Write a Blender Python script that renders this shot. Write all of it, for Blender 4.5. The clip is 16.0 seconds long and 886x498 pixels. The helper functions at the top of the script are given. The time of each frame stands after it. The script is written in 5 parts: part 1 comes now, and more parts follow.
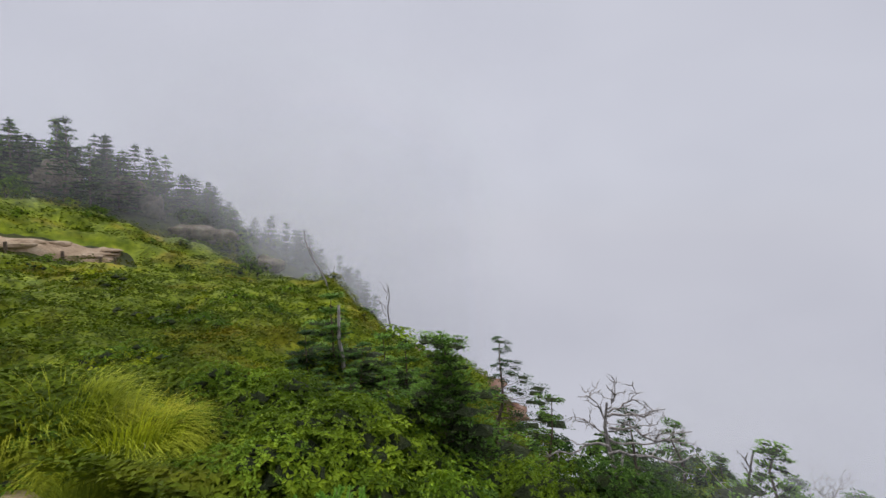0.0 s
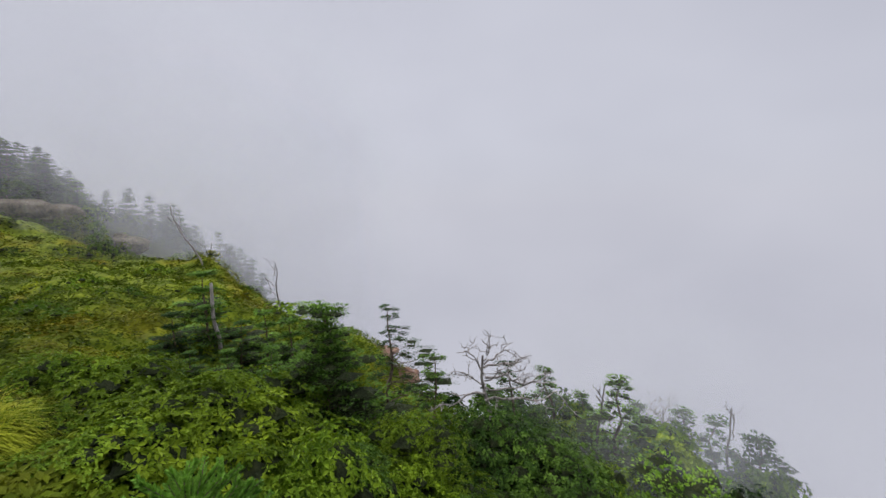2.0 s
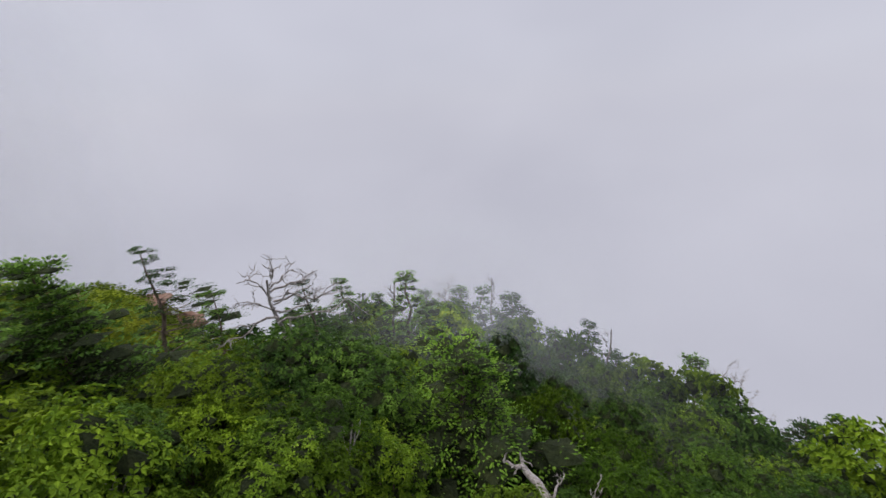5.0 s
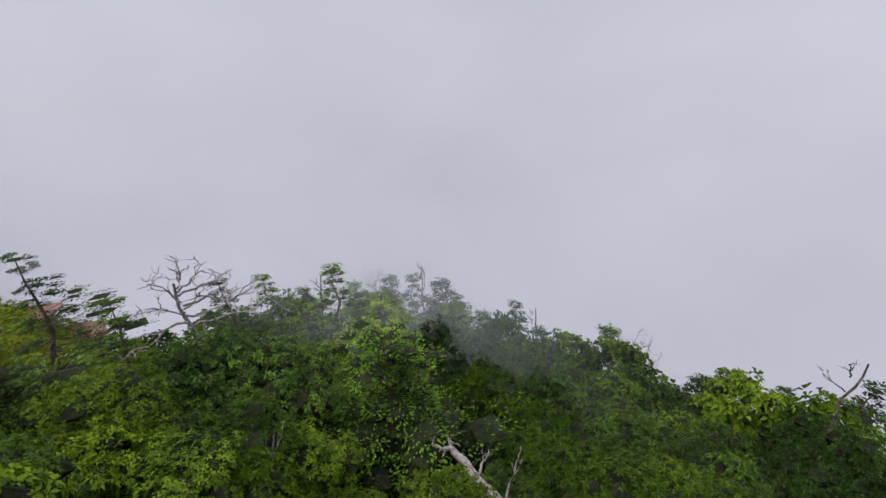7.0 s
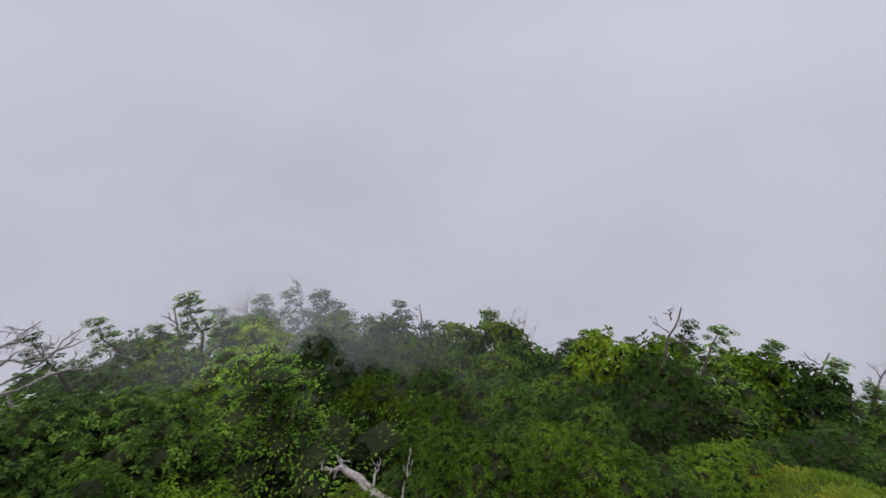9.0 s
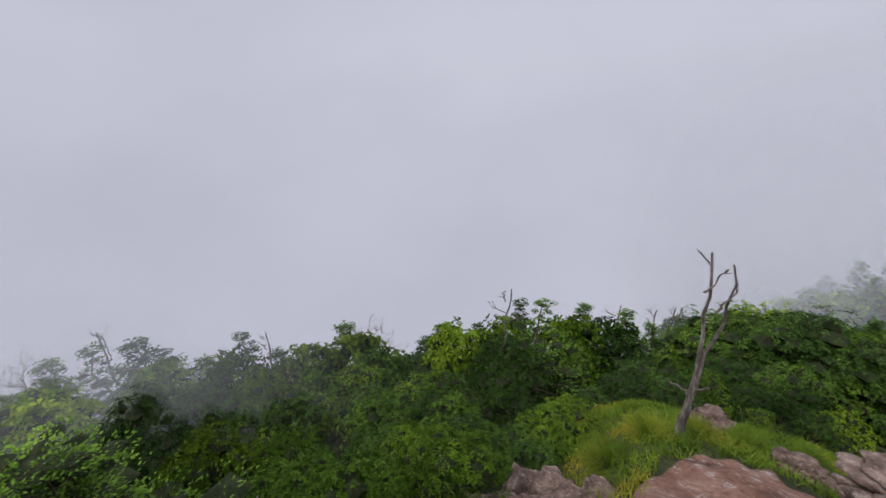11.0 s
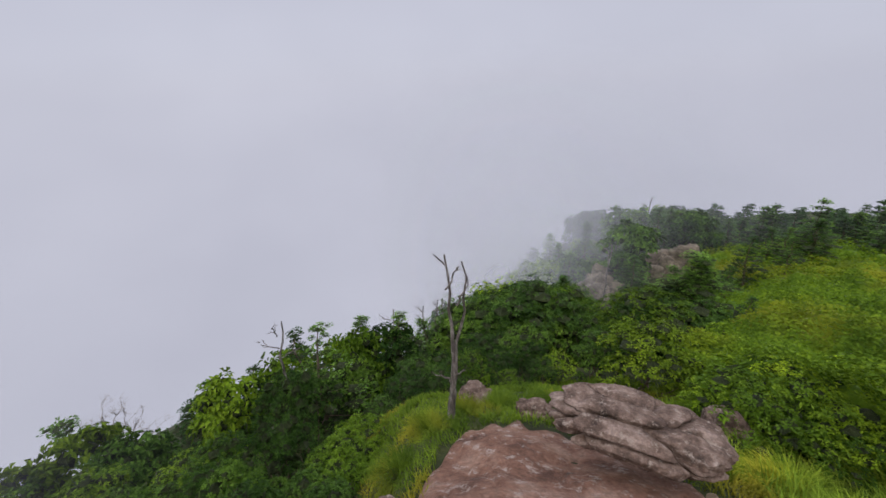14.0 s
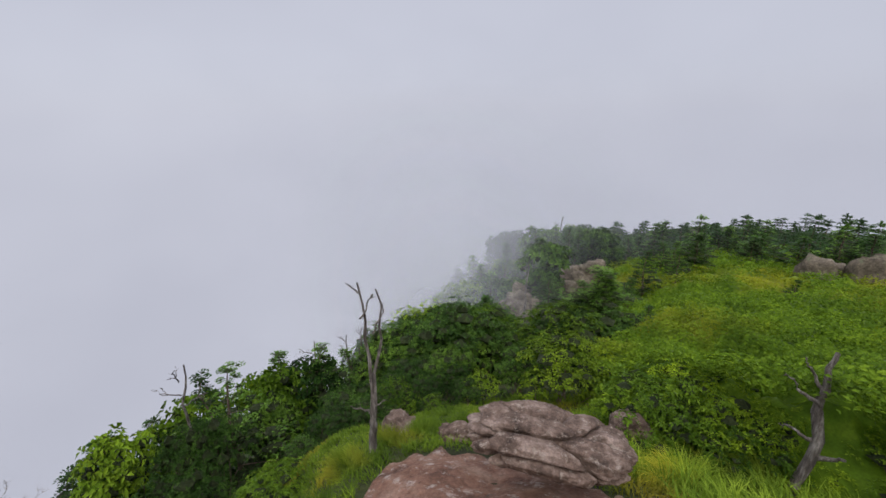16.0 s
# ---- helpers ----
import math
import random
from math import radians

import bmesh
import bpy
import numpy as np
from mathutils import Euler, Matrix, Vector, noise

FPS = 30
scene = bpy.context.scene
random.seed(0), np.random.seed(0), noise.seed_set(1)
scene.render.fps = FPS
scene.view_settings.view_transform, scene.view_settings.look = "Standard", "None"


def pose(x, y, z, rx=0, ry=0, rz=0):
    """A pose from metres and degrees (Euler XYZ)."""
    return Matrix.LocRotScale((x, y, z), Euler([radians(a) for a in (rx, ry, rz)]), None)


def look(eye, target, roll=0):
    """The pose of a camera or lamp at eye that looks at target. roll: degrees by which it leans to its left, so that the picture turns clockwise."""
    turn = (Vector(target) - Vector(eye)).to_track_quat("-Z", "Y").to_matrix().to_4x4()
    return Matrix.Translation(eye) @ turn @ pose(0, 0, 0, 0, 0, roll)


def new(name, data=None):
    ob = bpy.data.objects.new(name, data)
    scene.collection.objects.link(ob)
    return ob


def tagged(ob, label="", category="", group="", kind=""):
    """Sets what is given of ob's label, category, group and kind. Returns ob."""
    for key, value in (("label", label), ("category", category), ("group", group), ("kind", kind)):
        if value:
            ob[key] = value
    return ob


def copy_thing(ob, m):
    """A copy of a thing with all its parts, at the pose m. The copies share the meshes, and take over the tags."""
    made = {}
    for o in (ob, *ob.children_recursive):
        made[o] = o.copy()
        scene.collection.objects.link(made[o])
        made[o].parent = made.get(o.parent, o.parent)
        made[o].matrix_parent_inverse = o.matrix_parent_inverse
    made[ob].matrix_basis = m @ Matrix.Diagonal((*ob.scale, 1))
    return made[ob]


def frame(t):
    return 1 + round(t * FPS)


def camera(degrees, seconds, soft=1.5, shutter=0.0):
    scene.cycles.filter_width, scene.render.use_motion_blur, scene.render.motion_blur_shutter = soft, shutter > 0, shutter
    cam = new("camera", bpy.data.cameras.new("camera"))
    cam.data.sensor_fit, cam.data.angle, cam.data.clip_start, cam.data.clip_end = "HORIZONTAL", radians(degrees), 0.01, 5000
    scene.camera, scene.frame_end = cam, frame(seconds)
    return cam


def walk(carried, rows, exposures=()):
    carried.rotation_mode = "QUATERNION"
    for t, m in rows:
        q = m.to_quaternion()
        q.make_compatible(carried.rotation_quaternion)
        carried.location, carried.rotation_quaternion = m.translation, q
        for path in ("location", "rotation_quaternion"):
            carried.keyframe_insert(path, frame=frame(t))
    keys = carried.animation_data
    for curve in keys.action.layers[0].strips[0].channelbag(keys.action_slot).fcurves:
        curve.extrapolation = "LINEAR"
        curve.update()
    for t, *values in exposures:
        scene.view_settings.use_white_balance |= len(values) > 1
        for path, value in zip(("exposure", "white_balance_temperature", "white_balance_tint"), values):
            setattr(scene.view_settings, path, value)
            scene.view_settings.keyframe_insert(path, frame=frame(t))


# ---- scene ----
cam = camera(93.5, 16.0, shutter=0.25)
# seconds, x, y, z, yaw, pitch, roll
PATH = [
    (0.0, -0.051, 0.029, 1.593, -0.00, -2.00, 0.00),
    (0.5, -0.002, 0.008, 1.584, -3.31, -2.49, 0.05),
    (1.0, 0.045, -0.016, 1.572, -7.77, -2.88, 0.01),
    (1.5, 0.098, -0.044, 1.552, -11.58, -3.86, 0.01),
    (2.0, 0.150, -0.058, 1.523, -14.24, -5.86, 0.80),
    (2.5, 0.193, -0.083, 1.499, -16.71, -7.62, 1.85),
    (3.0, 0.243, -0.119, 1.482, -19.49, -10.42, 2.83),
    (3.5, 0.293, -0.156, 1.482, -25.33, -13.09, 3.73),
    (4.0, 0.313, -0.175, 1.494, -32.24, -15.20, 3.89),
    (4.5, 0.333, -0.185, 1.486, -37.74, -16.88, 3.59),
    (5.0, 0.338, -0.182, 1.488, -43.00, -18.50, 2.90),
    (5.2, 0.343, -0.197, 1.495, -45.15, -19.14, 2.99),
    (7.3, 0.444, -0.310, 1.546, -53.91, -20.81, 2.26),
    (7.5, 0.462, -0.324, 1.543, -55.14, -20.89, 2.39),
    (8.0, 0.495, -0.370, 1.535, -58.78, -20.89, 2.66),
    (8.5, 0.521, -0.403, 1.558, -64.06, -21.19, 3.32),
    (9.0, 0.549, -0.423, 1.573, -70.23, -21.53, 3.18),
    (9.2, 0.557, -0.444, 1.575, -72.56, -21.64, 2.98),
    (11.3, 0.640, -0.664, 1.539, -95.30, -22.13, 2.99),
    (11.5, 0.643, -0.694, 1.548, -97.46, -22.54, 2.90),
    (12.0, 0.644, -0.756, 1.550, -100.78, -22.46, 3.25),
    (12.5, 0.657, -0.805, 1.549, -105.30, -22.35, 3.07),
    (13.0, 0.682, -0.838, 1.558, -111.34, -22.50, 3.19),
    (13.5, 0.695, -0.870, 1.570, -117.85, -22.22, 2.46),
    (14.0, 0.707, -0.894, 1.587, -124.15, -20.90, 1.88),
    (14.5, 0.709, -0.908, 1.584, -127.34, -20.83, 2.03),
    (15.0, 0.689, -0.930, 1.592, -129.20, -20.07, 1.48),
    (15.5, 0.655, -0.971, 1.600, -132.04, -18.58, 1.02),
    (16.0, 0.627, -1.008, 1.603, -134.53, -17.87, 0.85),
]
walk(cam, [(t, pose(x, y, z, 90 + p, r, w)) for t, x, y, z, w, p, r in PATH],
     exposures=((0, 0.0, 6500, 10), (3.0, 0.0, 6500, 10.5), (5.0, 0.0, 6480, 12), (9.0, -0.06, 6400, 13), (12.5, -0.08, 6330, 14), (16.0, -0.04, 6350, 10.5)))

# ---- light ----
world = bpy.data.worlds.new("mist_sky")
scene.world = world
world.use_nodes = True
wn, wl = world.node_tree.nodes, world.node_tree.links
wn.clear()
w_out = wn.new("ShaderNodeOutputWorld")
w_sum = wn.new("ShaderNodeAddShader")
w_cloud = wn.new("ShaderNodeBackground")
w_clear = wn.new("ShaderNodeBackground")
sky = wn.new("ShaderNodeTexSky")
sky.sky_type, sky.sun_disc = "NISHITA", False
sky.sun_elevation, sky.sun_rotation = radians(52), radians(-35)
w_clear.inputs["Strength"].default_value = 0.004
wl.new(sky.outputs[0], w_clear.inputs["Color"])
w_co = wn.new("ShaderNodeTexCoord")
w_map = wn.new("ShaderNodeMapping")
w_map.inputs["Scale"].default_value = (1.0, 1.0, 1.7)
w_noise = wn.new("ShaderNodeTexNoise")
w_noise.inputs["Scale"].default_value, w_noise.inputs["Detail"].default_value = 1.5, 3.0
w_ramp = wn.new("ShaderNodeValToRGB")
w_ramp.color_ramp.elements[0].position, w_ramp.color_ramp.elements[0].color = 0.28, (0.52, 0.53, 0.61, 1)
w_ramp.color_ramp.elements[1].position, w_ramp.color_ramp.elements[1].color = 0.74, (0.61, 0.62, 0.70, 1)
wl.new(w_co.outputs["Generated"], w_map.inputs[0])
wl.new(w_map.outputs[0], w_noise.inputs["Vector"])
wl.new(w_noise.outputs[0], w_ramp.inputs[0])
w_sep = wn.new("ShaderNodeSeparateXYZ")
wl.new(w_co.outputs["Generated"], w_sep.inputs[0])
w_top = wn.new("ShaderNodeMapRange")
w_top.interpolation_type = "SMOOTHSTEP"
w_top.inputs["From Min"].default_value, w_top.inputs["From Max"].default_value = 0.45, 1.0
w_top.inputs["To Min"].default_value, w_top.inputs["To Max"].default_value = 0.97, 2.5
wl.new(w_sep.outputs["Z"], w_top.inputs["Value"])
wl.new(w_ramp.outputs[0], w_cloud.inputs["Color"])
wl.new(w_top.outputs["Result"], w_cloud.inputs["Strength"])
wl.new(w_cloud.outputs[0], w_sum.inputs[0])
wl.new(w_clear.outputs[0], w_sum.inputs[1])
wl.new(w_sum.outputs[0], w_out.inputs[0])

sun_data = bpy.data.lights.new("sun", "SUN")
sun_data.energy, sun_data.angle, sun_data.color = 1.3, radians(30), (1.0, 0.95, 0.86)
sun = new("sun", sun_data)
sun.matrix_world = look((0, 0, 0), (0.45, -0.62, -1.0))

# ---- materials ----
def mat_new(name):
    m = bpy.data.materials.new(name)
    m.use_nodes = True
    m.node_tree.nodes.clear()
    return m, m.node_tree.nodes, m.node_tree.links


def noise_node(n, l, scale, detail=4.0, vec=None, rough=0.55):
    t = n.new("ShaderNodeTexNoise")
    t.inputs["Scale"].default_value, t.inputs["Detail"].default_value, t.inputs["Roughness"].default_value = scale, detail, rough
    if vec:
        l.new(vec, t.inputs["Vector"])
    return t


def ramp_node(n, l, fac, stops):
    r = n.new("ShaderNodeValToRGB")
    els = r.color_ramp.elements
    while len(els) < len(stops):
        els.new(0.5)
    for e, (p, c) in zip(els, stops):
        e.position, e.color = p, (*c, 1)
    l.new(fac, r.inputs[0])
    return r


def mix_node(n, l, kind, fac, a, b):
    m = n.new("ShaderNodeMix")
    m.data_type, m.blend_type = "RGBA", kind
    if isinstance(fac, float):
        m.inputs["Factor"].default_value = fac
    else:
        l.new(fac, m.inputs["Factor"])
    for sock, v in ((m.inputs["A"], a), (m.inputs["B"], b)):
        if isinstance(v, tuple):
            sock.default_value = (*v, 1)
        else:
            l.new(v, sock)
    return m.outputs["Result"]


def leaf_mat(name, dark, mid, light, trans=0.3, rough=0.5, patch=0.0, patch_col=(0.2, 0.15, 0.02), patch_scale=0.5, plant_scale=1.3):
    """Leaves: each leaf, each bunch of leaves and each plant its own tint, broad patches of turning colour."""
    m, n, l = mat_new(name)
    geo, info, co = n.new("ShaderNodeNewGeometry"), n.new("ShaderNodeObjectInfo"), n.new("ShaderNodeTexCoord")

    def weigh(value, weight, plus):
        t = n.new("ShaderNodeMath")
        t.operation = "MULTIPLY_ADD"
        t.inputs[1].default_value = weight
        l.new(value, t.inputs[0])
        if isinstance(plus, float):
            t.inputs[2].default_value = plus
        else:
            l.new(plus, t.inputs[2])
        return t.outputs[0]

    bunch = noise_node(n, l, 3.2, 2.0, geo.outputs["Position"])
    tint = weigh(geo.outputs["Random Per Island"], 0.34, -0.22)
    tint = weigh(info.outputs["Random"], 0.3, tint)
    tint = weigh(bunch.outputs[0], 0.8, tint)
    r = ramp_node(n, l, tint, [(0.0, tuple(c * 0.5 for c in dark)), (0.45, tuple(c * 0.54 for c in mid)), (1.0, tuple(c * 0.8 for c in light))])
    col = r.outputs[0]
    if patch > 0:
        pn = noise_node(n, l, patch_scale, 3.0, geo.outputs["Position"])
        pr = ramp_node(n, l, pn.outputs[0], [(0.52, (0, 0, 0)), (0.7, (patch, patch, patch))])
        col = mix_node(n, l, "MIX", pr.outputs[0], col, patch_col)
    plant = noise_node(n, l, plant_scale, 2.0, geo.outputs["Position"])
    each = ramp_node(n, l, info.outputs["Random"], [(0.0, (0.62, 0.7, 0.74)), (0.5, (0.98, 1.0, 0.96)), (1.0, (1.36, 1.3, 0.98))])
    col = mix_node(n, l, "MULTIPLY", 1.0, col, each.outputs[0])
    pv = ramp_node(n, l, plant.outputs[0], [(0.32, (0.6, 0.66, 0.66)), (0.66, (1.22, 1.2, 1.1))])
    col = mix_node(n, l, "MULTIPLY", 1.0, col, pv.outputs[0])
    fine = noise_node(n, l, 40.0, 2.0, co.outputs["Object"])
    fr = ramp_node(n, l, fine.outputs[0], [(0.3, (0.8, 0.8, 0.8)), (0.7, (1.12, 1.12, 1.12))])
    col = mix_node(n, l, "MULTIPLY", 1.0, col, fr.outputs[0])
    p = n.new("ShaderNodeBsdfPrincipled")
    p.inputs["Roughness"].default_value = rough
    p.inputs["Specular IOR Level"].default_value = 0.08
    l.new(col, p.inputs["Base Color"])
    tr = n.new("ShaderNodeBsdfTranslucent")
    l.new(mix_node(n, l, "MULTIPLY", 1.0, col, (1.1, 1.2, 0.7)), tr.inputs["Color"])
    mx = n.new("ShaderNodeMixShader")
    mx.inputs[0].default_value = trans * 0.6
    l.new(p.outputs[0], mx.inputs[1])
    l.new(tr.outputs[0], mx.inputs[2])
    out = n.new("ShaderNodeOutputMaterial")
    l.new(mx.outputs[0], out.inputs[0])
    return m


def rough_mat(name, stops, scale, bump=0.5, fine=12.0, rough=0.85, spots=None, spot_scale=6.0, stretch=None):
    """Stone, earth, bark: two scales of noise in the colour, bump, and spots of lichen or stain."""
    m, n, l = mat_new(name)
    co = n.new("ShaderNodeTexCoord")
    vec = co.outputs["Object"]
    if stretch:
        mp = n.new("ShaderNodeMapping")
        mp.inputs["Scale"].default_value = stretch
        l.new(vec, mp.inputs[0])
        vec = mp.outputs[0]
    big = noise_node(n, l, scale, 6.0, vec, 0.65)
    r = ramp_node(n, l, big.outputs[0], stops)
    sm = noise_node(n, l, scale * fine, 5.0, vec, 0.7)
    fr = ramp_node(n, l, sm.outputs[0], [(0.3, (0.55, 0.55, 0.55)), (0.7, (1.25, 1.25, 1.25))])
    col = mix_node(n, l, "MULTIPLY", 1.0, r.outputs[0], fr.outputs[0])
    if spots:
        sn = noise_node(n, l, spot_scale, 5.0, vec, 0.75)
        sr = ramp_node(n, l, sn.outputs[0], [(0.55, (0, 0, 0)), (0.66, (0.8, 0.8, 0.8))])
        col = mix_node(n, l, "MIX", sr.outputs[0], col, spots)
    b1 = n.new("ShaderNodeBump")
    b1.inputs["Strength"].default_value, b1.inputs["Distance"].default_value = bump, 0.05
    mixh = n.new("ShaderNodeMath")
    mixh.operation = "MULTIPLY_ADD"
    mixh.inputs[1].default_value = 0.35
    l.new(sm.outputs[0], mixh.inputs[0])
    l.new(big.outputs[0], mixh.inputs[2])
    l.new(mixh.outputs[0], b1.inputs["Height"])
    p = n.new("ShaderNodeBsdfPrincipled")
    p.inputs["Roughness"].default_value = rough
    p.inputs["Specular IOR Level"].default_value = 0.3
    l.new(col, p.inputs["Base Color"])
    l.new(b1.outputs[0], p.inputs["Normal"])
    out = n.new("ShaderNodeOutputMaterial")
    l.new(p.outputs[0], out.inputs[0])
    return m


M_FIR = leaf_mat("fir_needles", (0.03, 0.07, 0.016), (0.1, 0.215, 0.042), (0.22, 0.4, 0.075), 0.12, 0.5)
M_FIR_PALE = leaf_mat("fir_needles_pale", (0.1, 0.2, 0.022), (0.29, 0.54, 0.055), (0.48, 0.7, 0.09), 0.16, 0.5)
M_FIR_NEAR = leaf_mat("young_fir_needles", (0.09, 0.21, 0.03), (0.23, 0.48, 0.06), (0.38, 0.64, 0.11), 0.12, 0.5)
# fir needles lightened for the hill firs: the haze is mixed into the colour
M_FIR_HAZED = leaf_mat("hill_fir_needles", (0.045, 0.1, 0.024), (0.13, 0.255, 0.052), (0.25, 0.42, 0.085), 0.15, 0.5)
M_BROAD = leaf_mat("broad_leaves", (0.04, 0.085, 0.008), (0.17, 0.3, 0.023), (0.34, 0.49, 0.045), 0.16, 0.5)
M_BROAD_LIME = leaf_mat("broad_leaves_lime", (0.058, 0.098, 0.008), (0.195, 0.305, 0.018), (0.36, 0.48, 0.036), 0.18, 0.5)
M_BROAD_DARK = leaf_mat("broad_leaves_dark", (0.02, 0.05, 0.01), (0.082, 0.17, 0.03), (0.19, 0.33, 0.054), 0.13, 0.5)
M_HERB = leaf_mat("meadow_leaves", (0.07, 0.105, 0.008), (0.31, 0.395, 0.018), (0.53, 0.6, 0.038), 0.16, 0.6, 0.6, (0.42, 0.26, 0.02), 0.4)
M_HERB_GREEN = leaf_mat("saddle_leaves", (0.045, 0.09, 0.008), (0.18, 0.31, 0.018), (0.36, 0.5, 0.034), 0.16, 0.6, 0.5, (0.38, 0.31, 0.02), 0.3, 0.9)
M_GRASS_GREEN = leaf_mat("saddle_blades", (0.07, 0.13, 0.012), (0.23, 0.37, 0.032), (0.4, 0.53, 0.06), 0.25, 0.6, 0.5, (0.36, 0.27, 0.03), 0.6)
M_GRASS_RIM = leaf_mat("rim_blades", (0.07, 0.13, 0.012), (0.22, 0.34, 0.028), (0.4, 0.51, 0.055), 0.25, 0.6, 0.65, (0.42, 0.28, 0.03), 0.8, 1.4)
M_GRASS = leaf_mat("grass_blades", (0.14, 0.18, 0.012), (0.4, 0.48, 0.035), (0.62, 0.68, 0.08), 0.3, 0.6, 0.4, (0.48, 0.31, 0.04), 0.6)
M_ROCK = rough_mat("weathered_rock", [(0.32, (0.045, 0.03, 0.022)), (0.5, (0.18, 0.122, 0.092)), (0.7, (0.4, 0.3, 0.245))], 5.0, 1.0, 7.0, 0.9, (0.4, 0.33, 0.27), 14.0)
M_SLAB = rough_mat("red_rock_slab", [(0.3, (0.09, 0.045, 0.03)), (0.5, (0.22, 0.115, 0.075)), (0.72, (0.34, 0.225, 0.165))], 2.2, 1.0, 9.0, 0.9, (0.42, 0.36, 0.31), 7.0)
M_CLIFF = rough_mat("grey_cliff_rock", [(0.3, (0.05, 0.04, 0.028)), (0.5, (0.17, 0.138, 0.098)), (0.7, (0.32, 0.27, 0.2))], 0.9, 1.0, 8.0, 0.9, (0.16, 0.17, 0.1), 1.6)
M_SAND = rough_mat("sandy_path", [(0.3, (0.25, 0.17, 0.1)), (0.55, (0.42, 0.31, 0.2)), (0.75, (0.56, 0.45, 0.33))], 1.5, 0.5, 14.0, 0.95)
M_DEAD = rough_mat("weathered_dead_wood", [(0.3, (0.2, 0.17, 0.15)), (0.5, (0.4, 0.36, 0.33)), (0.7, (0.6, 0.56, 0.52))], 5.0, 0.8, 5.0, 0.9, None, 6.0, (4, 4, 0.7))
M_DEAD_DARK = rough_mat("dark_dead_wood", [(0.3, (0.06, 0.05, 0.042)), (0.48, (0.16, 0.135, 0.115)), (0.68, (0.42, 0.38, 0.34))], 5.0, 0.8, 5.0, 0.9, None, 6.0, (4, 4, 0.7))
M_BARK = rough_mat("brown_bark", [(0.3, (0.07, 0.05, 0.035)), (0.5, (0.15, 0.11, 0.08)), (0.7, (0.26, 0.2, 0.15))], 6.0, 0.9, 5.0, 0.9, None, 6.0, (3, 3, 0.7))
# hearts of the crowns: twigs with the shade between leaves coloured in
M_TWIG_SHADE = rough_mat("inner_twigs", [(0.3, (0.014, 0.02, 0.006)), (0.5, (0.028, 0.04, 0.011)), (0.7, (0.05, 0.06, 0.018))], 9.0, 1.0, 5.0, 0.95)
M_SOIL = rough_mat("mossy_soil", [(0.32, (0.016, 0.018, 0.007)), (0.5, (0.035, 0.045, 0.011)), (0.7, (0.08, 0.085, 0.02))], 0.9, 1.0, 10.0, 0.95)


# ---- shape helpers ----
rng = np.random.default_rng(7)


def unit(v):
    return v / np.maximum(np.linalg.norm(v, axis=-1, keepdims=True), 1e-9)


def mesh_of(name, verts, faces, mat, smooth=False):
    """A mesh from arrays; all faces have the same number of corners."""
    verts, faces = np.asarray(verts, dtype=np.float32), np.asarray(faces, dtype=np.int32)
    me = bpy.data.meshes.new(name)
    k = faces.shape[1]
    me.vertices.add(len(verts))
    me.vertices.foreach_set("co", verts.ravel())
    me.loops.add(faces.size)
    me.loops.foreach_set("vertex_index", faces.ravel())
    me.polygons.add(len(faces))
    me.polygons.foreach_set("loop_start", np.arange(0, faces.size, k, dtype=np.int32))
    me.polygons.foreach_set("use_smooth", np.full(len(faces), smooth))
    me.update(calc_edges=True)
    me.materials.append(mat)
    return me


def join(parts):
    """Arrays of (verts, faces) put together."""
    vs, fs, at = [], [], 0
    for v, f in parts:
        vs.append(v)
        fs.append(np.asarray(f) + at)
        at += len(v)
    return np.concatenate(vs), np.concatenate(fs)


def part(name, data, parent, label=""):
    ob = new(name, data)
    ob.parent = parent
    return tagged(ob, label) if label else ob


def thing(name, label, category, group=""):
    return tagged(new(name), label, category, group)


def leaves(pos, way, normal, length, width, droop=0.15, fold=0.2):
    """Folded pointed leaves, two triangles each."""
    way, side = unit(way), unit(np.cross(way, normal))
    up = np.cross(side, way)
    n = len(pos)
    length = np.broadcast_to(np.asarray(length, dtype=float), (n,))[:, None]
    width = np.broadcast_to(np.asarray(width, dtype=float), (n,))[:, None]
    mid = pos + way * length * 0.5
    tip = pos + way * length - np.array([0, 0, 1.0]) * length * droop
    v = np.stack([pos, mid + side * width * 0.5 + up * width * fold, tip, mid - side * width * 0.5 + up * width * fold], 1).reshape(-1, 3)
    i = np.arange(n)[:, None] * 4
    f = np.concatenate([i + np.array([0, 1, 2]), i + np.array([0, 2, 3])])
    return v, f


def blades(pos, way, length, width, bend):
    """Grass blades that arch over the way given, in two lengths and a tip."""
    n = len(pos)
    way = unit(way * np.array([1, 1, 0]))
    side = np.stack([-way[:, 1], way[:, 0], np.zeros(n)], 1)
    up = np.array([0, 0, 1.0])
    pts, p = [pos], pos
    for k in range(3):
        a = (bend * 1.9 * (k + 0.6) / 3)[:, None]
        p = p + (up * np.cos(a) + way * np.sin(a)) * length[:, None] / 3
        pts.append(p)
    w = width[:, None]
    rows = []
    for q, f in zip(pts[:3], (0.5, 0.5, 0.36)):
        rows += [q - side * w * f, q + side * w * f]
    v = np.stack(rows + [pts[3]], 1).reshape(-1, 3)
    i = np.arange(n)[:, None] * 7
    f = np.concatenate([i + np.array(q) for q in ((0, 1, 3), (0, 3, 2), (2, 3, 5), (2, 5, 4), (4, 5, 6))])
    return v, f


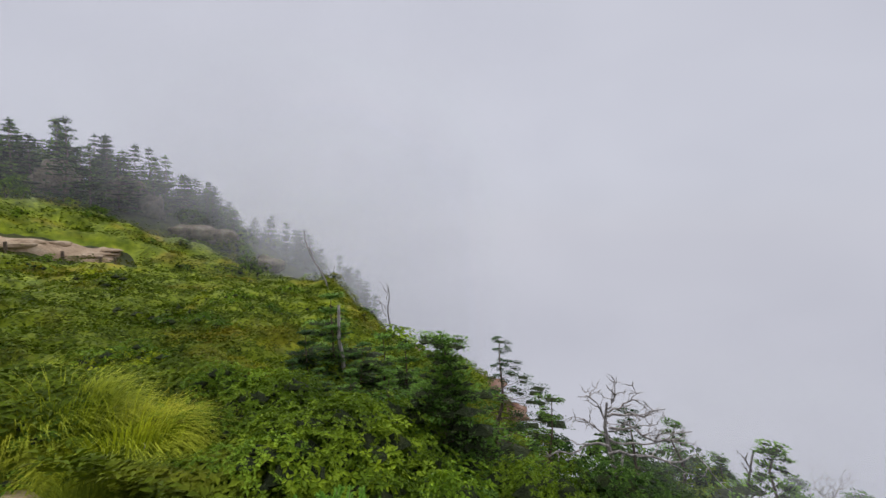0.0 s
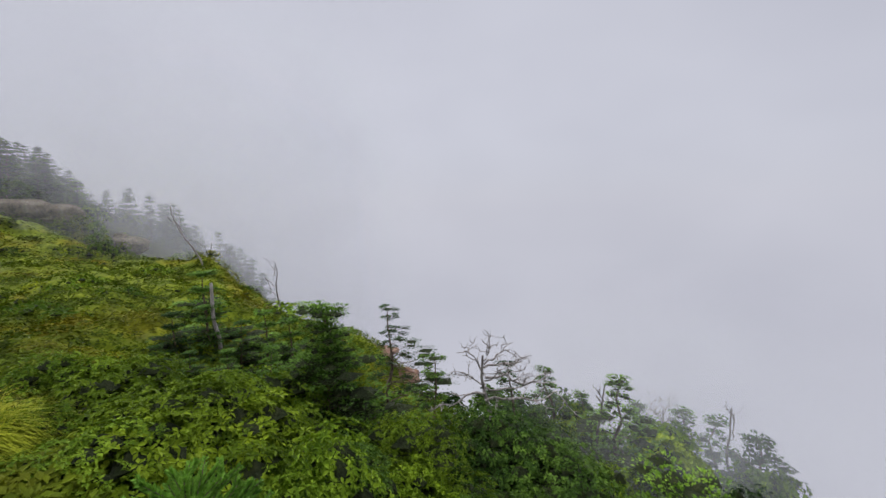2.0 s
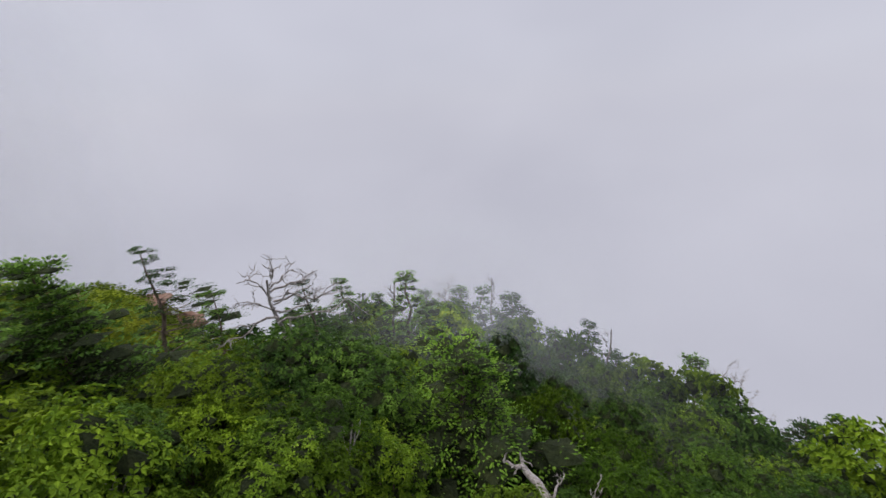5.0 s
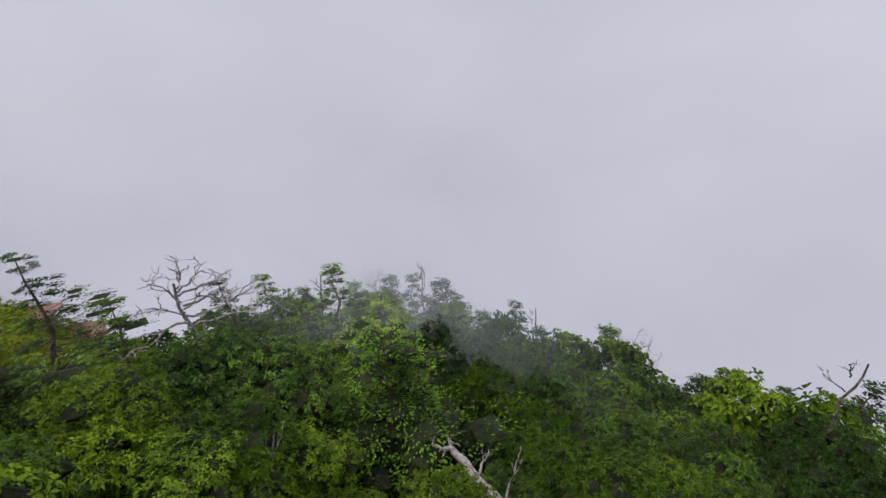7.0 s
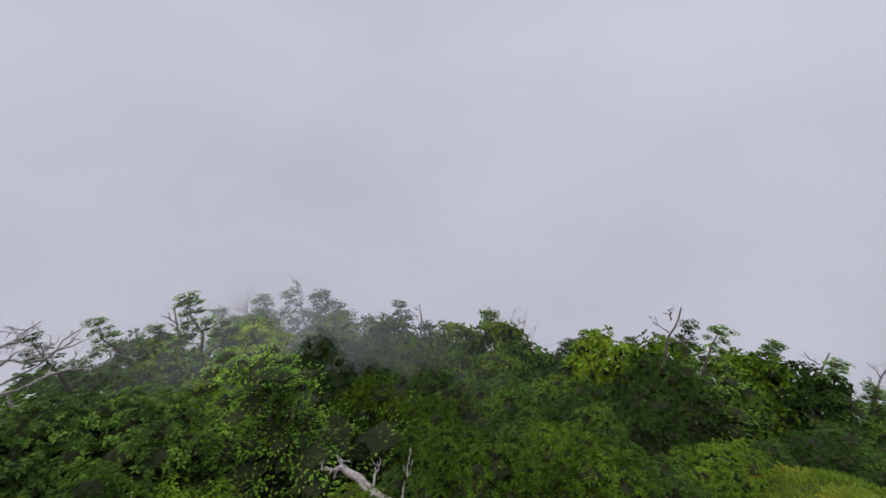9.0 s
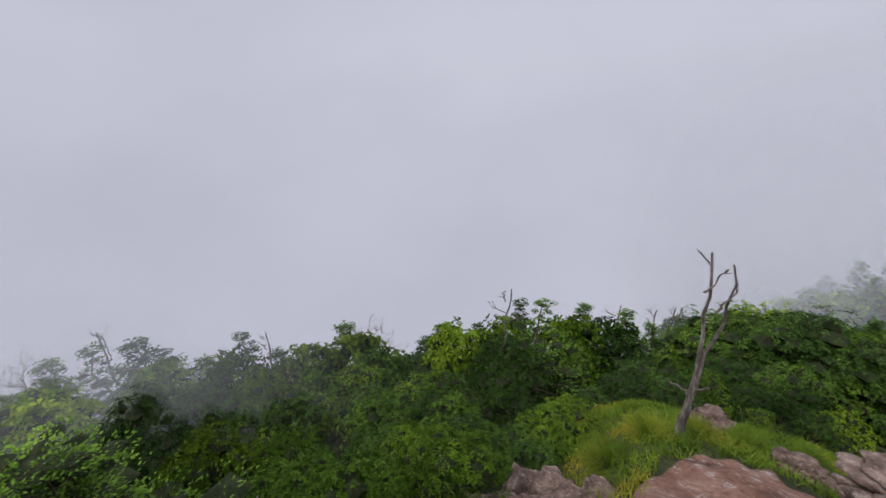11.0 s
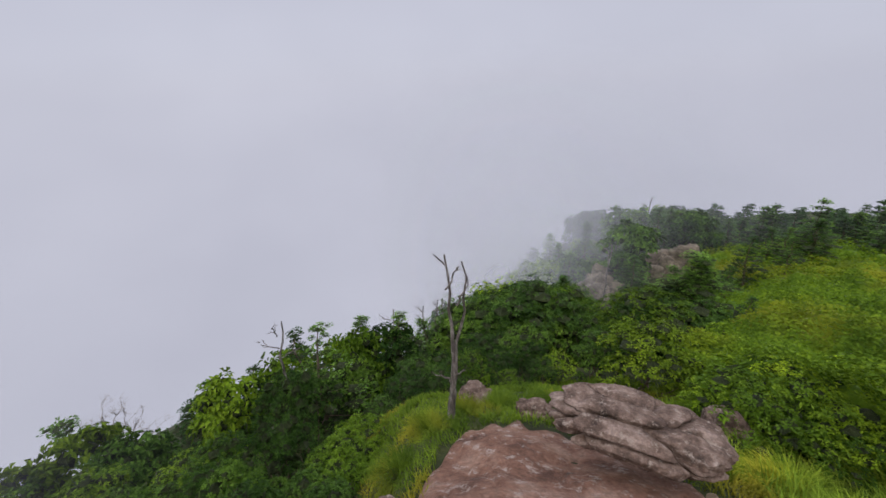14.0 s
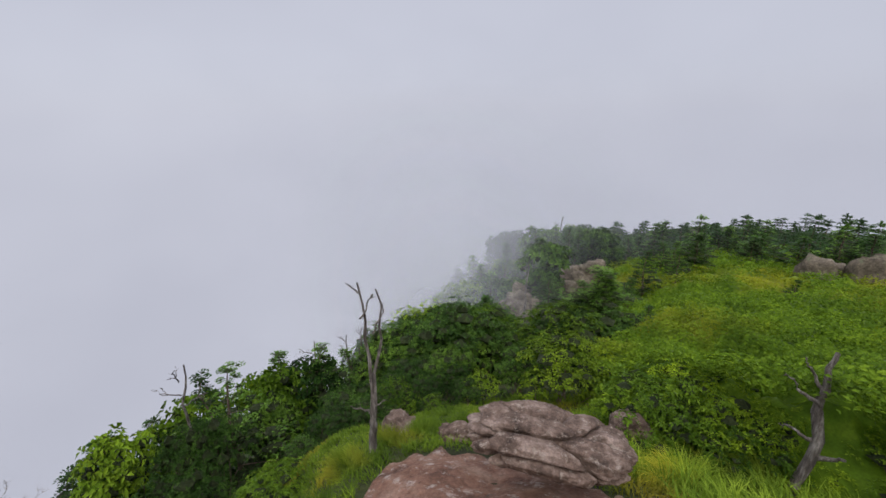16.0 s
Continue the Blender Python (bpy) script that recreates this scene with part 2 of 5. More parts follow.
def tube(points, radii, sides=6):
    """A tapered limb through the points, as quads, closed at its end by its taper."""
    points, radii = np.asarray(points, dtype=float), np.asarray(radii, dtype=float)
    d = unit(np.gradient(points, axis=0))
    ref = np.where(np.abs(d[:, 2:3]) < 0.9, np.array([[0, 0, 1.0]]), np.array([[1.0, 0, 0]]))
    s = unit(np.cross(d, ref))
    u = np.cross(s, d)
    a = np.linspace(0, 2 * math.pi, sides, endpoint=False)
    v = points[:, None] + (s[:, None] * np.cos(a)[None, :, None] + u[:, None] * np.sin(a)[None, :, None]) * radii[:, None, None]
    k = np.arange(len(points) - 1)[:, None] * sides
    j = np.arange(sides)[None]
    jn = (j + 1) % sides
    f = np.stack([k + j, k + jn, k + sides + jn, k + sides + j], -1).reshape(-1, 4)
    return v.reshape(-1, 3), f


def crooked(a, b, n, wob, r=None):
    """n points from a to b with a wandering line."""
    g = r or rng
    a, b = np.asarray(a, dtype=float), np.asarray(b, dtype=float)
    t = np.linspace(0, 1, n)[:, None]
    off = np.cumsum(g.normal(0, 1, (n, 3)), axis=0)
    off -= off[0] + (off[-1] - off[0]) * t
    return a + (b - a) * t + off * wob * np.linalg.norm(b - a) / n


def grid_noise(x, y, cell, seed):
    """Smooth noise from -1 to 1 over the plan."""
    x, y = np.asarray(x) / cell, np.asarray(y) / cell
    xi, yi = np.floor(x).astype(np.int64), np.floor(y).astype(np.int64)
    fx, fy = x - xi, y - yi
    fx, fy = fx * fx * (3 - 2 * fx), fy * fy * (3 - 2 * fy)

    def h(i, j):
        k = (i * 374761393 + j * 668265263 + seed * 1442695041) & 0xFFFFFFFF
        k = ((k ^ (k >> 13)) * 1274126177) & 0xFFFFFFFF
        return ((k ^ (k >> 16)) & 0xFFFF) / 32767.5 - 1
    return (h(xi, yi) * (1 - fx) + h(xi + 1, yi) * fx) * (1 - fy) + (h(xi, yi + 1) * (1 - fx) + h(xi + 1, yi + 1) * fx) * fy



def pillows(x, y, cell, seed):
    """Rounded hummocks, 0 to 1, about one to a cell, with narrow creases between."""
    x, y = np.asarray(x) / cell, np.asarray(y) / cell
    xi, yi = np.floor(x), np.floor(y)
    best = np.full(x.shape, 9.0)
    for i in (-1, 0, 1):
        for j in (-1, 0, 1):
            a, b = xi + i, yi + j
            px = a + 0.5 + 0.42 * grid_noise(a * 1.0, b * 1.0, 1.0, seed)
            py = b + 0.5 + 0.42 * grid_noise(a * 1.0, b * 1.0, 1.0, seed + 1)
            best = np.minimum(best, (x - px) ** 2 + (y - py) ** 2)
    return np.sqrt(np.clip(1 - best / 0.55, 0, 1))


# ---- the ground: a knob on a ridge, a meadow rising on one side, a valley flank, a saddle and a wooded hill ----
CX, CY, EYE_Z = 0.35, -0.5, 1.6
RADII = np.array([1.5, 3, 6, 12, 24, 48])
# bearing: fall of the ground below the eye, in degrees, at these six distances
SLOPES = {
    -60: (-46, -29, -16, -9, -3, 8), -45: (-46, -29, -17.5, -11.5, -4.5, 6), -30: (-47, -35, -22, -13.5, -6, 3), -15: (-50, -42, -29, -16, -7.5, -7),
    0: (-52, -47, -35, -18, -24, -27), 15: (-54, -52, -43, -31, -36, -42), 35: (-55, -54, -48, -35, -42, -48), 60: (-56, -54.5, -49, -39, -45, -49),
    85: (-56, -54, -49, -41, -46, -50), 105: (-56, -52, -47, -38.5, -44, -50), 122: (-53, -46, -39, -37, -38, -42), 140: (-52, -45, -38, -33, -27.5, -21.5),
    155: (-52, -44, -37, -31, -23, -18.5), 170: (-50, -42, -35, -26, -19, -15.5), 185: (-49, -41, -33, -23, -17, -14), 240: (-45, -29, -18, -12, -8, -7),
}
FALL = {-60: 0.2, -45: 0.15, -30: 0.0, -15: -0.6, 0: -0.7, 120: -0.7, 140: -0.35, 155: -0.2, 185: -0.15, 240: -0.2}


def polar(bearing, r):
    a = math.radians(bearing)
    return CX + r * math.sin(a), CY + r * math.cos(a)


B_KEYS = np.array(sorted(SLOPES), dtype=float)
B_EXT = np.concatenate([B_KEYS, [300.0]])
S_TAB = np.array([SLOPES[int(b)] for b in B_KEYS] + [SLOPES[-60]], dtype=float)
Z_TAB = np.tan(np.radians(S_TAB)) * RADII[None]
F_KEYS = np.array(sorted(FALL), dtype=float)
F_VAL = np.array([FALL[int(b)] for b in F_KEYS])


def ground(x, y, lumps=True):
    """Height of the ground."""
    x, y = np.asarray(x, dtype=float), np.asarray(y, dtype=float)
    dx, dy = x - CX, y - CY
    r = np.hypot(dx, dy)
    b = np.degrees(np.arctan2(dx, dy))
    b = np.where(b < -60, b + 360, b)
    i = np.clip(np.searchsorted(B_EXT, b, side="right") - 1, 0, len(B_EXT) - 2)
    f = (b - B_EXT[i]) / (B_EXT[i + 1] - B_EXT[i])
    f = f * f * (3 - 2 * f) * 0.5 + f * 0.5
    lr = np.clip(np.log2(np.maximum(r, 1e-3) / 1.5), 0, 5)
    j = np.clip(lr.astype(int), 0, 4)
    g = np.maximum(r, 1.5)
    g = np.clip((g - RADII[j]) / (RADII[j + 1] - RADII[j]), 0, 1)
    za = Z_TAB[i, j] * (1 - f) + Z_TAB[i + 1, j] * f
    zb = Z_TAB[i, j + 1] * (1 - f) + Z_TAB[i + 1, j + 1] * f
    z = za * (1 - g) + zb * g + EYE_Z
    near = np.clip(r / 1.5, 0, 1)
    z = np.where(r < 1.5, z * near ** 2, z)
    slope = np.interp(b, F_KEYS, F_VAL)
    z = z + np.where(r > 48, np.clip(r - 48, 0, 45) * slope + np.maximum(r - 93, 0) * np.minimum(slope, -0.62), 0)
    if lumps:
        far = np.clip((r - 2) / 6, 0, 1)
        z = z + far * (0.3 * grid_noise(x, y, 1.6, 3) + 0.3 * grid_noise(x, y, 4.5, 5)) + np.clip(r / 30, 0, 1) * 0.7 * grid_noise(x, y, 13, 9) + 0.03 * grid_noise(x, y, 0.5, 11)
    return z


def ground_at(x, y):
    return float(ground(np.array([x]), np.array([y]))[0])


NB, NR = 300, 110
rr = np.concatenate([[0.0], np.geomspace(0.25, 2500, NR)])
bb = np.radians(np.arange(NB) * 360 / NB)
gx, gy = CX + rr[:, None] * np.sin(bb)[None], CY + rr[:, None] * np.cos(bb)[None]
gz = ground(gx, gy)
ii, jj = np.meshgrid(np.arange(NR), np.arange(NB), indexing="ij")
gf = np.stack([ii * NB + jj, ii * NB + (jj + 1) % NB, (ii + 1) * NB + (jj + 1) % NB, (ii + 1) * NB + jj], -1).reshape(-1, 4)
ground_ob = tagged(new("ground", mesh_of("ground", np.stack([gx, gy, gz], -1).reshape(-1, 3), gf, M_SOIL, True)), "dark mossy mountain soil falling away into the mist", "ground", "", "structure")

# ---- plants ----
def sprays(g, base, tip, length, shoot, wide, curve=-0.15):
    """Flat branch of fir: short shoots to both sides of a limb and at its tip."""
    base, tip = np.asarray(base, dtype=float), np.asarray(tip, dtype=float)
    d = unit(tip - base)
    side = unit(np.cross(d, np.array([0, 0, 1.0])))
    n = max(4, int(length / shoot * 2.3))
    t = np.linspace(0.22, 1.0, n)
    out = []
    for s in (-1, 1):
        p = base + (tip - base) * t[:, None] + np.array([0, 0, 1.0]) * (curve * length * (t * (1 - t))[:, None])
        reach = shoot * (1.35 - 0.85 * t) * g.uniform(0.75, 1.25, n)
        way = d * 0.75 + s * side * 0.8 + g.normal(0, 0.16, (n, 3)) + np.array([0, 0, 0.12])
        out.append((p, way, np.tile(np.array([0, 0, 1.0]), (n, 1)) + g.normal(0, 0.25, (n, 3)), reach * 1.5, np.full(n, wide)))
    k = 3
    out.append((np.tile(tip, (k, 1)), np.tile(d, (k, 1)) + g.normal(0, 0.35, (k, 3)), np.tile(np.array([0, 0, 1.0]), (k, 1)) + g.normal(0, 0.3, (k, 3)), np.full(k, shoot * 1.1), np.full(k, wide)))
    return out


HEART_V = np.array([(1, 0, 0), (0, 1, 0), (-1, 0, 0), (0, -1, 0), (0, 0, 1), (0, 0, -1)], dtype=float)
HEART_F = np.array([(0, 1, 4), (1, 2, 4), (2, 3, 4), (3, 0, 4), (1, 0, 5), (2, 1, 5), (3, 2, 5), (0, 3, 5)])


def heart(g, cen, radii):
    """The heart of a bunch of leaves: a small uneven lump deep inside it, dark for the shade among its twigs."""
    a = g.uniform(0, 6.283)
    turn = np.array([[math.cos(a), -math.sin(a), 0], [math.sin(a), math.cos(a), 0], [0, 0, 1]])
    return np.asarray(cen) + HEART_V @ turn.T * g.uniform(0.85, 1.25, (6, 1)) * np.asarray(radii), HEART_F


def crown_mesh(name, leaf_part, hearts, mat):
    """Leaves over dark hearts that give the crown its inner shade by colour, each with its own material."""
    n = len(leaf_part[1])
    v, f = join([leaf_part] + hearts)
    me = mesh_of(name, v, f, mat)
    me.materials.append(M_TWIG_SHADE)
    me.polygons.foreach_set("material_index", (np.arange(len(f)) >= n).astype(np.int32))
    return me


def pad(g, cen, out_way, wide, tall, n, shoot, width, level=0.4):
    """A flattened cushion of shoots at a bough's end."""
    d = unit(g.normal(0, 1, (n, 3)) + np.array([0, 0, 0.5]))
    p = cen + d * np.array([wide, wide, tall]) * g.uniform(0.65, 1.0, (n, 1))
    way = (d * np.array([1, 1, 0.5]) + out_way * 0.6 + np.array([0, 0, 0.2]) + g.normal(0, 0.25, (n, 3))) * np.array([1, 1, min(1.0, 0.15 + 2.2 * level)])
    nor = np.tile(np.array([0, 0, 1.0]), (n, 1)) + d * 0.5 + g.normal(0, 0.25, (n, 3))
    return [(p, way, nor, shoot * g.uniform(0.7, 1.3, n), np.full(n, width))]


def fir(name, label, height, width, whorls, per, shoot, wide, seed, mat, bare=0.12, flat=0.0, gaps=0.0, lean=(0.0, 0.0), wind=0.0, group="firs", trunk_r=None, droop=0.1, pads=12, spray=True, sides=4, pad_size=0.3, level=0.33, inner=True):
    """A fir: tapered trunk, whorls of boughs that end in cushions. flat: how blunt its top is; gaps: share of boughs missing; wind: how far the boughs are swept to +x; level: thickness of a cushion."""
    g = np.random.default_rng(seed)
    root = thing(name, label, "tree", group)
    top = np.array([lean[0], lean[1], 1.0]) * height
    tr = trunk_r or (0.018 * height + 0.012)
    line = crooked((0, 0, -0.3), top, 9, 0.12, g)
    limbs = [tube(line, np.linspace(tr, tr * 0.12, 9), 7 if sides > 3 else 5)]
    acc, hearts = [], []
    for w in range(whorls):
        u = min(max((w + g.uniform(-0.3, 0.3)) / max(whorls - 1, 1), 0), 1)
        h = bare + (1 - bare) * u
        k = min(int(h * 8), 7)
        p = line[k] + (line[k + 1] - line[k]) * (h * 8 - k)
        prof = (1 - u) ** (0.85 - 0.5 * flat) * (1 - 0.3 * (1 - u) ** 6) * g.uniform(0.72, 1.15)
        reach = width * 0.5 * max(prof, 0.12 + 0.34 * flat)
        a0 = g.uniform(0, 6.28)
        for b in range(per):
            if g.random() < gaps:
                continue
            a = a0 + b * 6.283 / per + g.normal(0, 0.3)
            L = reach * g.uniform(0.6, 1.2)
            rise = 0.35 * u - droop + g.normal(0, 0.08)
            d = np.array([math.cos(a) + wind, math.sin(a), rise])
            tip = p + d * L
            L = max(np.linalg.norm(tip - p), 0.05)
            if sides > 3:
                limbs.append(tube(np.array([p, p * 0.5 + tip * 0.5 - [0, 0, 0.05 * L], tip]), np.array([tr * 0.3 * (1.1 - u), tr * 0.17 * (1.1 - u), 0.003]), sides))
            elif b % 2 == 0:
                limbs.append(tube(np.array([p, tip]), np.array([tr * 0.26 * (1.1 - u), 0.004]), 3))
            if spray:
                acc += sprays(g, p, tip, L, shoot, wide)
            if pads:
                c, pw, pt = p + (tip - p) * 0.82, L * pad_size + shoot * 0.3, L * pad_size * level + shoot * 0.12
                acc += pad(g, c, unit(d), pw, pt, pads, shoot * (1.1 - 0.6 * u), wide * (1.05 - 0.4 * u), level)
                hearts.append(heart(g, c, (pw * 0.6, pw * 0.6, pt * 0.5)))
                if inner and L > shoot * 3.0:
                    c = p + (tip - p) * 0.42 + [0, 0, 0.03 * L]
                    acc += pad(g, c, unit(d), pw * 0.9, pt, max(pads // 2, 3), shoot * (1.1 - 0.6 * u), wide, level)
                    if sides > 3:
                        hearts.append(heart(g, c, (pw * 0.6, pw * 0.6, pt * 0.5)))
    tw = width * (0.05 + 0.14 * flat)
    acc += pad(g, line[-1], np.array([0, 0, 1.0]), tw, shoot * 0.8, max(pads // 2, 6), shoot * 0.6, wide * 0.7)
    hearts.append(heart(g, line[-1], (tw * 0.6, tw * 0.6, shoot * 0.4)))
    part("trunk", mesh_of("fir_trunk", *join(limbs), M_BARK, True), root)
    v, f = leaves(*[np.concatenate([x[i] for x in acc]) for i in range(5)], 0.06, 0.12)
    part("crown", crown_mesh("fir_crown", (v, f), hearts, mat), root)
    root["h"] = float(v[:, 2].max())
    return root


def shrub(name, label, category, w, h, clumps, tufts, leaf, seed, mat, group, leaf_n=6, ratio=0.42, stems=5, flat=0.6):
    """A broad-leaved shrub or small tree: crooked stems, rounded bunches of leaf tufts over a dome, with creases between."""
    g = np.random.default_rng(seed)
    root = thing(name, label, category, group)
    limbs, hearts, pos, way, nor, ln = [], [], [], [], [], []
    for c in range(clumps):
        a, q = c * 2.39996 + g.normal(0, 0.25), math.sqrt((c + 0.5) / clumps) * g.uniform(0.85, 1.08)
        hh = h * (0.3 + 0.56 * math.sqrt(max(1 - (q * 0.95) ** 2, 0)) * g.uniform(0.78, 1.1)) if c % 4 else h * g.uniform(0.2, 0.5)
        cen = np.array([math.cos(a) * q * w * 0.42, math.sin(a) * q * w * 0.42, hh])
        rad = w * g.uniform(0.1, 0.19) * (1.1 - 0.25 * q)
        if c % max(1, clumps // stems) == 0:
            s0 = np.array([g.normal(0, 0.05), g.normal(0, 0.05), -0.3])
            limbs.append(tube(crooked(s0, cen, 6, 0.35, g), np.linspace(0.012 + 0.012 * h, 0.005, 6), 5))
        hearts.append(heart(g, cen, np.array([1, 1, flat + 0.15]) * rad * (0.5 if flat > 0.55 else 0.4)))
        d = unit(g.normal(0, 1, (tufts, 3)) * np.array([1, 1, 0.8]) + np.array([0, 0, 0.45]))
        d[:, 2] = np.where(d[:, 2] < -0.35, -d[:, 2], d[:, 2])
        p = cen + d * rad * np.array([1, 1, flat + 0.15]) * g.uniform(0.82, 1.12, (tufts, 1))
        axis = unit(d * 0.9 + np.array([0, 0, 0.45]))
        ref = unit(np.cross(axis, g.normal(0, 1, (tufts, 3))))
        bi = np.cross(axis, ref)
        for k in range(leaf_n):
            an = k * 6.283 / leaf_n + g.uniform(0, 0.8, tufts)
            o = ref * np.cos(an)[:, None] + bi * np.sin(an)[:, None]
            pos.append(p + o * leaf * 0.08)
            way.append(o + axis * g.uniform(0.0, 0.6, (tufts, 1)))
            nor.append(axis + g.normal(0, 0.2, (tufts, 3)))
            ln.append(leaf * g.uniform(0.6, 1.2, tufts))
    ln = np.concatenate(ln)
    v, f = leaves(np.concatenate(pos), np.concatenate(way), np.concatenate(nor), ln, ln * ratio, 0.22, 0.15)
    part("branchwork", mesh_of("branchwork", *join(limbs), M_BARK, True), root)
    part("crown", crown_mesh("shrub_crown", (v, f), hearts, mat), root)
    root["h"] = float(v[:, 2].max())
    return root


def set_at(root, bearing, r, height=None, top=None, turn=None, spread=1.0, copy=True, sink=0.0, tilt=(0, 0)):
    """Stands a plant on the ground at a bearing and distance; its height is given, or the fall of its top below the eye in degrees."""
    x, y = polar(bearing, r)
    z = ground_at(x, y) - sink
    if top is not None:
        height = EYE_Z + r * math.tan(radians(top)) - z
    s = (height / root["h"]) if height else 1.0
    m = pose(x, y, z, tilt[0], tilt[1], rng.uniform(0, 360) if turn is None else turn) @ Matrix.Diagonal((s * spread, s * spread, s, 1))
    made = copy_thing(root, m) if copy else root
    made.matrix_basis = m
    return made


def canopy(b):
    """How far below the eye the tops of the shrubs lie, in degrees, by bearing."""
    return float(np.interp(b, [-25, -21, -17.5, -11, -3, 3, 15, 25, 35, 50, 62, 75, 90, 100, 112, 125, 135, 150], [-16.5, -17.5, -20, -21, -24.5, -25, -25, -24, -24.5, -26.5, -30, -31.8, -32.8, -29.8, -29.8, -30, -28.5, -28]))


# broad-leaved kinds
KINDS = [
    shrub("shrub", "bright green broad-leaved shrub on the mountainside", "shrub", 1.6, 1.5, 28, 34, 0.06, 11, M_BROAD, "shrubs", 5, 0.5),
    shrub("shrub", "yellow-green leafy shrub on the mountainside", "shrub", 1.5, 1.3, 28, 34, 0.058, 12, M_BROAD_LIME, "shrubs", 5, 0.5),
    shrub("shrub", "dark green dense leafy shrub on the mountainside", "shrub", 1.7, 1.7, 28, 34, 0.06, 13, M_BROAD_DARK, "shrubs", 5, 0.5),
    shrub("shrub", "mid green many-stemmed shrub with drooping leaves", "shrub", 1.8, 1.9, 28, 34, 0.068, 14, M_BROAD, "shrubs", 5, 0.4),
]
FARKINDS = [
    shrub("shrub", "dense green bush on the misty slope", "shrub", 2.2, 2.2, 26, 9, 0.19, 15, M_BROAD_DARK, "slope shrubs", 4, 0.55, 3),
    shrub("shrub", "mid green bush on the misty slope", "shrub", 2.2, 2.0, 26, 9, 0.19, 16, M_BROAD, "slope shrubs", 4, 0.55, 3),
    shrub("shrub", "pale green bush on the misty slope", "shrub", 2.1, 1.8, 24, 9, 0.19, 17, M_BROAD_LIME, "slope shrubs", 4, 0.55, 3),
]
MIDKINDS = [
    shrub("shrub", "tall mid green leafy shrub on the valley side", "shrub", 2.5, 2.3, 34, 28, 0.078, 61, M_BROAD, "tall shrubs", 4, 0.52),
    shrub("shrub", "tall dark green leafy shrub on the valley side", "shrub", 2.5, 2.4, 34, 28, 0.078, 62, M_BROAD_DARK, "tall shrubs", 4, 0.52),
    shrub("shrub", "tall yellow-green leafy shrub on the valley side", "shrub", 2.3, 2.1, 34, 28, 0.078, 63, M_BROAD_LIME, "tall shrubs", 4, 0.52),
]
TALLKINDS = [
    shrub("shrub", "tall bright green shrub growing up from the steep drop", "shrub", 1.9, 2.4, 40, 40, 0.052, 64, M_BROAD, "tall near shrubs", 5, 0.48),
    shrub("shrub", "tall yellow-green shrub growing up from the steep drop", "shrub", 1.9, 2.3, 40, 40, 0.05, 65, M_BROAD_LIME, "tall near shrubs", 5, 0.48),
    shrub("shrub", "tall dark green shrub growing up from the steep drop", "shrub", 2.0, 2.4, 40, 40, 0.05, 66, M_BROAD_DARK, "tall near shrubs", 5, 0.48),
]
FINEKINDS = [
    shrub("shrub", "low fine-leaved bright green bush in the saddle", "shrub", 1.5, 0.9, 26, 36, 0.045, 67, M_HERB_GREEN, "saddle bushes", 4, 0.5),
    shrub("shrub", "low fine-leaved mid green bush in the saddle", "shrub", 1.5, 0.95, 26, 36, 0.045, 68, M_BROAD, "saddle bushes", 4, 0.5),
    shrub("shrub", "low brownish green bush in the saddle", "shrub", 1.5, 0.85, 26, 34, 0.045, 69, M_BROAD_LIME, "saddle bushes", 4, 0.42),
]
LOWKINDS = [[
    shrub("low_shrub", "low yellow-green bush in the meadow", "shrub", 1.3, 0.6, 14, 18, 0.055, 18, M_HERB, "meadow bushes", 4, 0.5, 3, 0.5),
    shrub("low_shrub", "low mid green bush in the meadow", "shrub", 1.2, 0.65, 14, 18, 0.055, 19, M_BROAD, "meadow bushes", 4, 0.5, 3, 0.5),
    shrub("low_shrub", "low bright green bush in the saddle meadow", "shrub", 1.3, 0.6, 14, 18, 0.055, 20, M_HERB_GREEN, "meadow bushes", 4, 0.5, 3, 0.5)], [
    shrub("low_shrub", "low yellow-green bush on the far meadow", "shrub", 1.3, 0.6, 11, 9, 0.1, 38, M_HERB, "far meadow bushes", 3, 0.55, 3, 0.5),
    shrub("low_shrub", "low mid green bush on the far meadow", "shrub", 1.2, 0.65, 11, 9, 0.1, 39, M_BROAD, "far meadow bushes", 3, 0.55, 3, 0.5),
    shrub("low_shrub", "low bright green bush on the far saddle meadow", "shrub", 1.3, 0.6, 11, 9, 0.1, 40, M_HERB_GREEN, "far meadow bushes", 3, 0.55, 3, 0.5)],
]
used = set()


def put(root, *a, **k):
    """The first time the plant itself is set, then copies of it."""
    c = root.name in used
    used.add(root.name)
    return set_at(root, *a, copy=c, **k)


